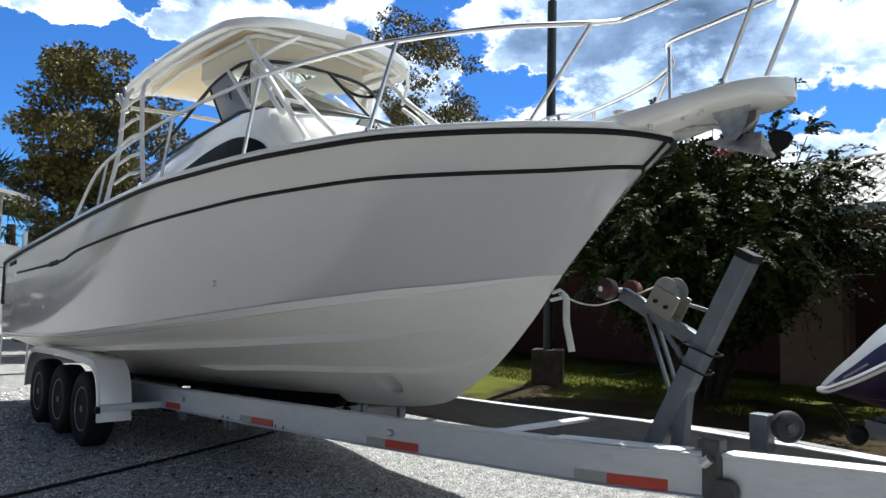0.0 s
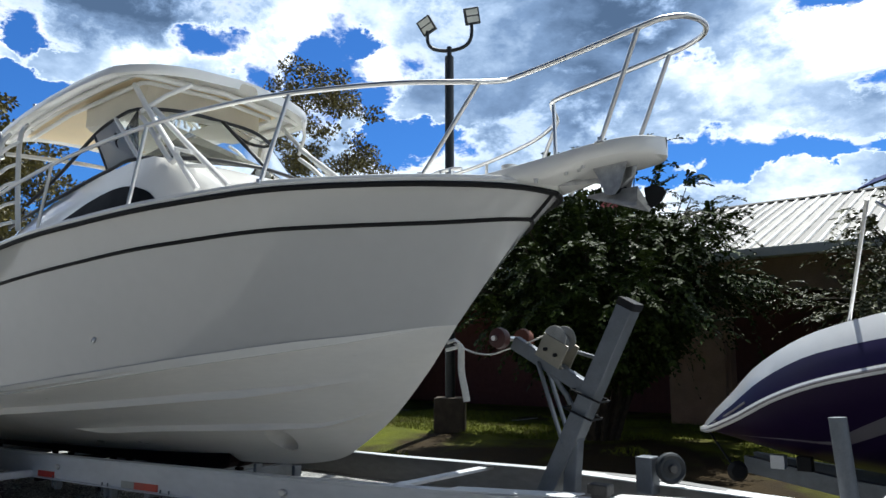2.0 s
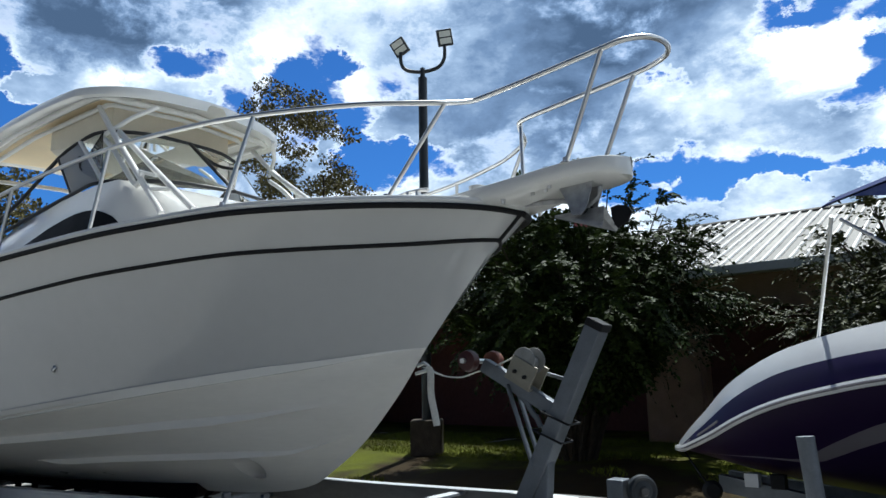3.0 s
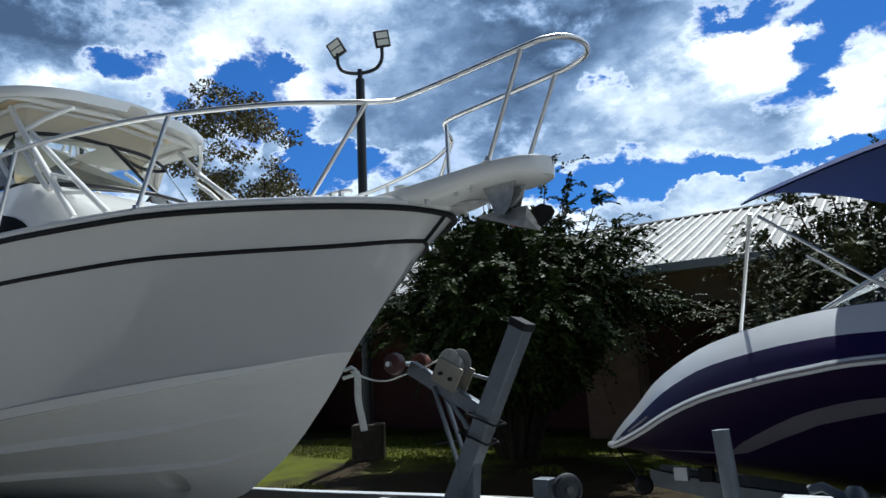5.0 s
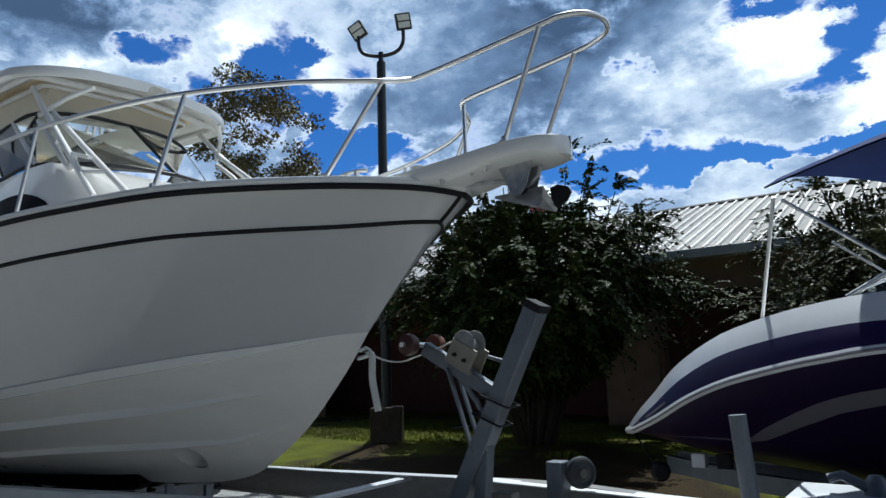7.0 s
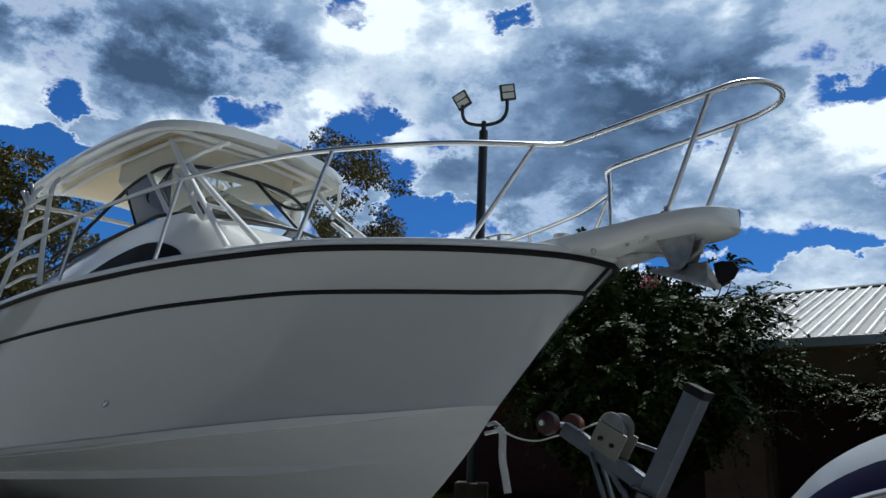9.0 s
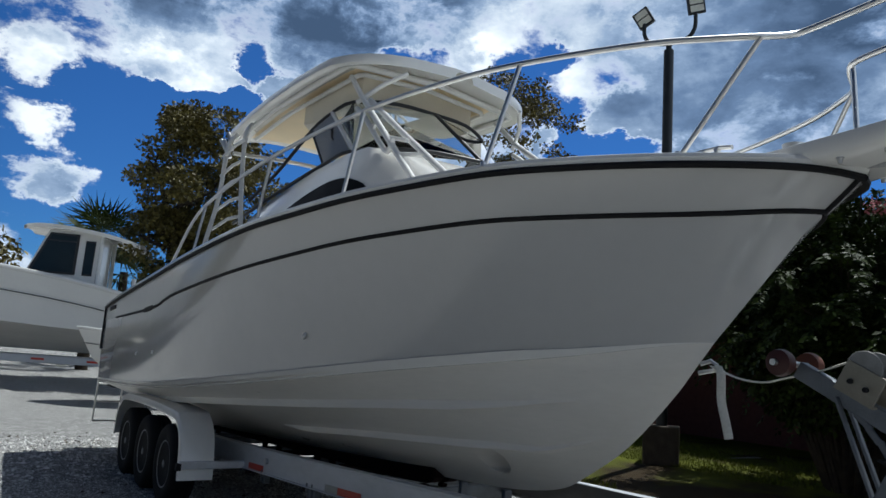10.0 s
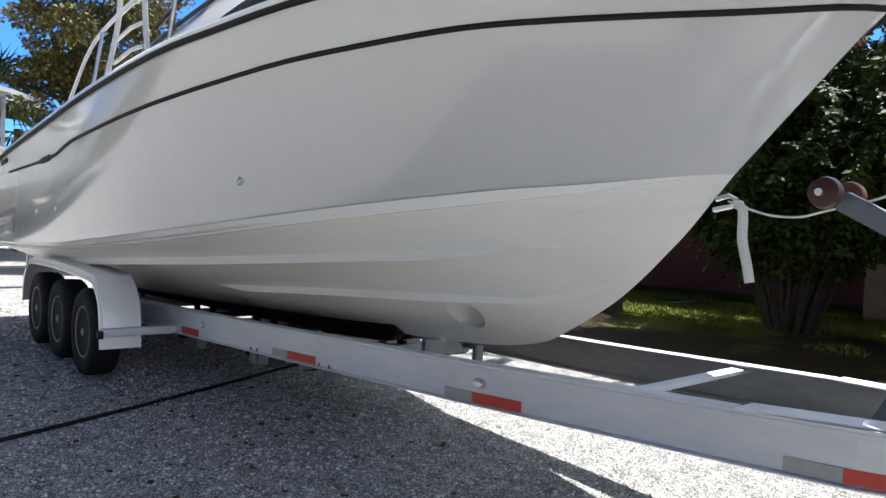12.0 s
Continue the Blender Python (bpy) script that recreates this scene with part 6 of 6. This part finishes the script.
def parked_boat(at, turn, length, beam_, label, cabin=True):
    ob = thing("parked_boat", label, "boat", "boats parked in the yard", at=at)
    ob.rotation_euler = (0, 0, radians(turn))
    bm = bmesh.new()
    bot = bmesh.new()
    for sgn in (-1, 1):
        rows_, low_ = [], []
        for i in range(21):
            f = i / 20
            h = beam_ / 2 * lerp(f, PARKED_HALF)[0]
            zs_ = lerp(f, PARKED_SHEER)[0]
            zc = 1.3 + 0.6 * f ** 2.2
            zk = lerp(f, [(0, 0.72), (0.6, 0.78), (0.85, 1.1), (1, 1.9)])[0]
            x = f * length
            rows_.append([Vector((x + 0.55 * v_ * f ** 3, sgn * h * (0.84 + 0.16 * v_ ** 1.4), zc + (zs_ - zc) * v_)) for v_ in (0, 0.2, 0.4, 0.6, 0.8, 1)])
            low_.append([Vector((x, sgn * h * 0.84 * w_, zk + (zc - zk) * w_)) for w_ in (0, 0.33, 0.66, 1)])
        grid(bm, rows_, flip=sgn < 0)
        grid(bot, low_, flip=sgn < 0)
    bmesh.ops.remove_doubles(bm, verts=bm.verts, dist=0.002)
    bmesh.ops.remove_doubles(bot, verts=bot.verts, dist=0.002)
    bmesh.ops.recalc_face_normals(bm, faces=bm.faces)
    bmesh.ops.recalc_face_normals(bot, faces=bot.faces)
    part("hull_side", bm, GEL, ob, "white topsides", smooth=True)
    part("hull_bottom", bot, BOTTOM, ob, smooth=True)
    bm = bmesh.new()
    rows_ = []
    for i in range(21):
        f = i / 20
        h = beam_ / 2 * lerp(f, PARKED_HALF)[0]
        rows_.append([Vector((f * length + 0.55 * f ** 3, h * k / 4, lerp(f, PARKED_SHEER)[0] + 0.005 + 0.05 * (1 - abs(k / 4)))) for k in range(-4, 5)])
    grid(bm, rows_, flip=True)
    part("deck", bm, GEL, ob, smooth=True)
    for sgn in (-1, 1):
        tube_part("hull_stripe", [(f * length + 0.3 * f ** 3, sgn * (beam_ / 2 * lerp(f, PARKED_HALF)[0] * 0.94 + 0.012), lerp(f, PARKED_SHEER)[0] - 0.5 - 0.12 * f) for f in [i / 16 for i in range(17)]], 0.012, FRAME, ob)
    for sgn in (-1, 1):
        tube_part("gunwale_cap", [(f * length + 0.55 * f ** 3, sgn * (beam_ / 2 * lerp(f, PARKED_HALF)[0] - 0.03), lerp(f, PARKED_SHEER)[0] + 0.01) for f in [i / 24 for i in range(25)]], 0.06, GEL, ob, n=8)
    if cabin:
        x0 = length * 0.36
        # enclosed console: white body with raked front, broad pillars and dark panes let in
        bm = bmesh.new()
        rows_ = [[Vector((x0 + a, y, z)) for a, y in ((-0.75, -0.70), (b, -0.66), (b, 0.66), (-0.75, 0.70))] for z, b in ((2.2, 0.95), (2.78, 0.92), (3.9, 0.50))]
        vs = grid(bm, rows_, close=True)
        bm.faces.new(vs[-1])
        bmesh.ops.recalc_face_normals(bm, faces=bm.faces)
        part("console", bm, GEL, ob, "white enclosed console")
        for sgn in (-1, 1):
            lay = Matrix.Translation((x0, sgn * 0.71, 0)) @ pose(0, 0, 0, 90, 0, 0)
            for outline in ([(-0.25, 2.74), (0.88, 2.74), (0.46, 3.80), (-0.25, 3.80)], [(-0.66, 2.74), (-0.42, 2.74), (-0.42, 3.66), (-0.66, 3.66)]):
                bm = bmesh.new()
                prism(bm, outline, 0.03, lay @ Matrix.Translation((0, 0, -0.015)))
                bmesh.ops.recalc_face_normals(bm, faces=bm.faces)
                rim_ = part("screen_frame", bm, FRAME, ob, "black window frame")
                cx, cz = sum(p_[0] for p_ in outline) / 4, sum(p_[1] for p_ in outline) / 4
                bm = bmesh.new()
                prism(bm, [(cx + (x_ - cx) * 0.86, cz + (z_ - cz) * 0.9) for x_, z_ in outline], 0.038, lay @ Matrix.Translation((0, 0, -0.019)))
                bmesh.ops.recalc_face_normals(bm, faces=bm.faces)
                part("side_screen", bm, TINT, rim_, "tinted side screen")
            bm = bmesh.new()
            prism(bm, [(-0.23, 3.58), (0.54, 3.58), (0.52, 3.62), (-0.23, 3.62)], 0.046, lay @ Matrix.Translation((0, 0, -0.023)))
            bmesh.ops.recalc_face_normals(bm, faces=bm.faces)
            part("screen_bar", bm, FRAME, ob)
        bm = bmesh.new()
        prism(bm, [(-0.52, 0), (0.52, 0), (0.48, 0.98), (-0.48, 0.98)], 0.02, Matrix.Translation((x0 + 0.90, 0, 2.86)) @ pose(0, 0, 0, 0, -20.5, 0) @ pose(0, 0, 0, 90, 0, 90))
        part("front_screen", bm, TINT, ob, "tinted windscreen")
        bm = bmesh.new()
        rows_ = []
        for i in range(18):
            f = i / 17
            x = x0 - 1.75 + 2.95 * f
            h = lerp(f, [(0, 0.72), (0.06, 0.90), (0.2, 1.0), (0.7, 0.97), (0.92, 0.78), (1, 0.45)])[0]
            zt = lerp(f, [(0, 3.74), (0.12, 3.84), (0.3, 3.94), (0.55, 4.03), (0.8, 4.06), (1, 4.02)])[0]
            rows_.append([Vector((x, h * k / 6, zt - 0.06 * (k / 6) ** 2)) for k in range(-6, 7)] + [Vector((x, h * k / 6 * 0.96, zt - 0.06 * (k / 6) ** 2 - 0.10)) for k in range(6, -7, -1)])
        vs = grid(bm, rows_, close=True)
        bm.faces.new(vs[0])
        bm.faces.new(vs[-1][::-1])
        bmesh.ops.recalc_face_normals(bm, faces=bm.faces)
        part("hard_top", bm, GEL, ob, "white hard top", smooth=True)
        for sgn in (-1, 1):
            tube_part("top_post", [(x0 - 0.82, sgn * 0.72, 2.4), (x0 - 0.80, sgn * 0.72, 3.86)], 0.05, GEL, ob)
            tube_part("stern_seat_post", [(x0 - 1.75, sgn * 0.9, 2.2), (x0 - 1.75, sgn * 0.9, 2.75)], 0.06, GEL, ob)
        for k in range(5):
            tube_part("rod_holder", [(x0 - 1.25, -0.7 + 0.35 * k, 3.82), (x0 - 1.42, -0.7 + 0.35 * k, 3.52)], 0.035, WHITE_TUBE, ob)
        for sgn in (-1, 1):
            tube_part("bow_rail", [(length * 0.6, sgn * beam_ * 0.42, 2.75), (length * 0.62, sgn * beam_ * 0.4, 3.05), (length * 0.85, sgn * beam_ * 0.28, 3.25), (length * 0.99, 0, 3.4)], 0.018, STEEL, ob)
    if not cabin:
        return ob
    tr = thing("parked_trailer", "low boat trailer under a parked white boat", "trailer", "trailers in the yard", at=at)
    tr.rotation_euler = (0, 0, radians(turn))
    for sgn in (-1, 1):
        bm = bmesh.new()
        box(bm, (-0.2, sgn * 0.8 - 0.04, 0.45), (length * 0.95, sgn * 0.8 + 0.04, 0.63), bevel=0.01)
        part("frame_rail", bm, ALLOY, tr)
        for k in range(5):
            bm = bmesh.new()
            yy = sgn * 0.845
            box(bm, (0.6 + 1.3 * k, yy - 0.004, 0.52), (0.9 + 1.3 * k, yy + 0.004, 0.57))
            part("red_reflector", bm, RED, tr)
        for k in range(3):
            bm = bmesh.new()
            lathe(bm, [(0.2, -0.1), (0.33, -0.1), (0.35, 0), (0.33, 0.1), (0.2, 0.1), (0.0, 0.08)], 24, pose(5.4 + 0.8 * k, sgn * 1.0, 0.33, 90 if sgn < 0 else -90, 0, 0))
            part("wheel", bm, TYRE, tr, smooth=True)
    return ob


parked_boat((-17.95, 2.3, 0.3), -112, 8.6, 2.8, "white centre console boat with tinted windscreen")
parked_boat((-21.5, -4.5, 0.35), -132, 8.0, 2.7, "white boat farther back in the yard")

skiff = parked_boat((-13.6, 2.5, 0.1), -100, 5.0, 2.6, "small white skiff with a pointed bow beyond the stern", cabin=False)
skiff.scale = (0.62, 0.62, 0.5)

# black hose across the gravel
hose = thing("garden_hose", "black garden hose lying across the gravel", "hose", at=(0, 0, 0))
bm = bmesh.new()
tube(bm, smooth_path([(-2.6, -3.6, 0.014), (-3.0, -2.55, 0.014), (-3.13, -2.1, 0.014), (-3.48, -1.23, 0.014), (-3.8, -0.5, 0.014), (-4.06, 0.05, 0.014), (-4.5, 1.0, 0.016)], 6), 0.014, 8)
part("hose_line", bm, BLACK, hose, smooth=True)

# loose stones, fallen leaves, grass tufts
def scatter_stones(seed, n, x0, x1, y0, y1, size):
    rng = np.random.default_rng(seed)
    base = np.array([(1, 0, 0), (0, 1, 0), (-1, 0, 0), (0, -1, 0), (0, 0, 0.7), (0, 0, -0.5)], float)
    fa = np.array([(0, 1, 4), (1, 2, 4), (2, 3, 4), (3, 0, 4)])
    x, y = x0 + (x1 - x0) * rng.random(n), y0 + (y1 - y0) * rng.random(n)
    s_ = size * (0.4 + 1.2 * rng.random(n) ** 2)
    a = rng.random(n) * 6.28
    ca, sa = np.cos(a), np.sin(a)
    jit = 1 + 0.35 * rng.normal(size=(n, 6, 3))
    p = base[None] * jit * s_[:, None, None]
    q = np.stack([p[:, :, 0] * ca[:, None] - p[:, :, 1] * sa[:, None] * 0.8, p[:, :, 0] * sa[:, None] + p[:, :, 1] * ca[:, None] * 0.8, p[:, :, 2]], 2)
    gz = 0.31 * np.clip((y - 1.2) / 3.6, 0, 1)
    q += np.stack([x, y, gz + s_ * 0.12], 1)[:, None]
    return q.reshape(-1, 3), (fa[None] + np.arange(n)[:, None, None] * 6).reshape(-1, 3)


v, f = scatter_stones(31, 46000, -6.0, 2.4, -2.6, 1.6, 0.009)
v2, f2 = scatter_stones(32, 14000, -14.0, -6.0, -4.0, 2.5, 0.022)
tagged(raw_part("gravel_stones", np.concatenate([v, v2]), np.concatenate([f, f2 + len(v)]), STONE), "loose pale shell stones on the yard", "gravel", kind="stuff")
rng = np.random.default_rng(40)
LITTER = mat("brown_leaf", (0.075, 0.05, 0.03), 0.8, vary=0.3, island=0.4)
v, f = leaf_cloud(rng, [(-2.5, -1.4, 0.012, 3.2, 1.6, 0.004), (-9.5, -1.5, 0.012, 3.2, 1.4, 0.004)], 520, 0.045, 0.4)
v[:, 2] = np.abs(v[:, 2] - 0.012) * 0.4 + 0.012
tagged(raw_part("leaf_litter", v, f, LITTER), "scattered dry brown leaves on the gravel", "leaves", kind="stuff")
n = 70000
x, y = -7 + 13 * rng.random(n), 2.2 + 6.0 * rng.random(n) ** 1.2
dens = np.array([noise.noise((float(a) * 0.8, float(b) * 0.8, 4.0)) for a, b in zip(x[:n], y[:n])])
# blades thinned over the oval that stands in for bush shade
bare = 1.5 * np.exp(-((x + 1.0) / 3.0) ** 2 - ((y - 3.3) / 1.25) ** 2) + 0.25 * np.exp(-((x - 2.2) / 1.4) ** 2 - ((y - 4.6) / 1.4) ** 2)
keep_ = dens + (y - 4.2) * 0.05 - 0.75 * bare > -0.10
x, y = x[keep_], y[keep_]
n = len(x)
h, a = 0.03 + 0.045 * rng.random(n), rng.random(n) * 6.28
gz = 0.31 * np.clip((y - 1.2) / 3.6, 0, 1) + 0.005
dx, dy = np.cos(a) * 0.006, np.sin(a) * 0.006
lean = rng.normal(size=(n, 2)) * 0.03
v = np.stack([np.stack([x - dx, y - dy, gz], 1), np.stack([x + dx, y + dy, gz], 1), np.stack([x + lean[:, 0], y + lean[:, 1], gz + h], 1)], 1).reshape(-1, 3)
tagged(raw_part("grass_blades", v, np.arange(3 * n).reshape(-1, 3), GRASS), "short sunlit grass on the lawn", "grass", kind="stuff")
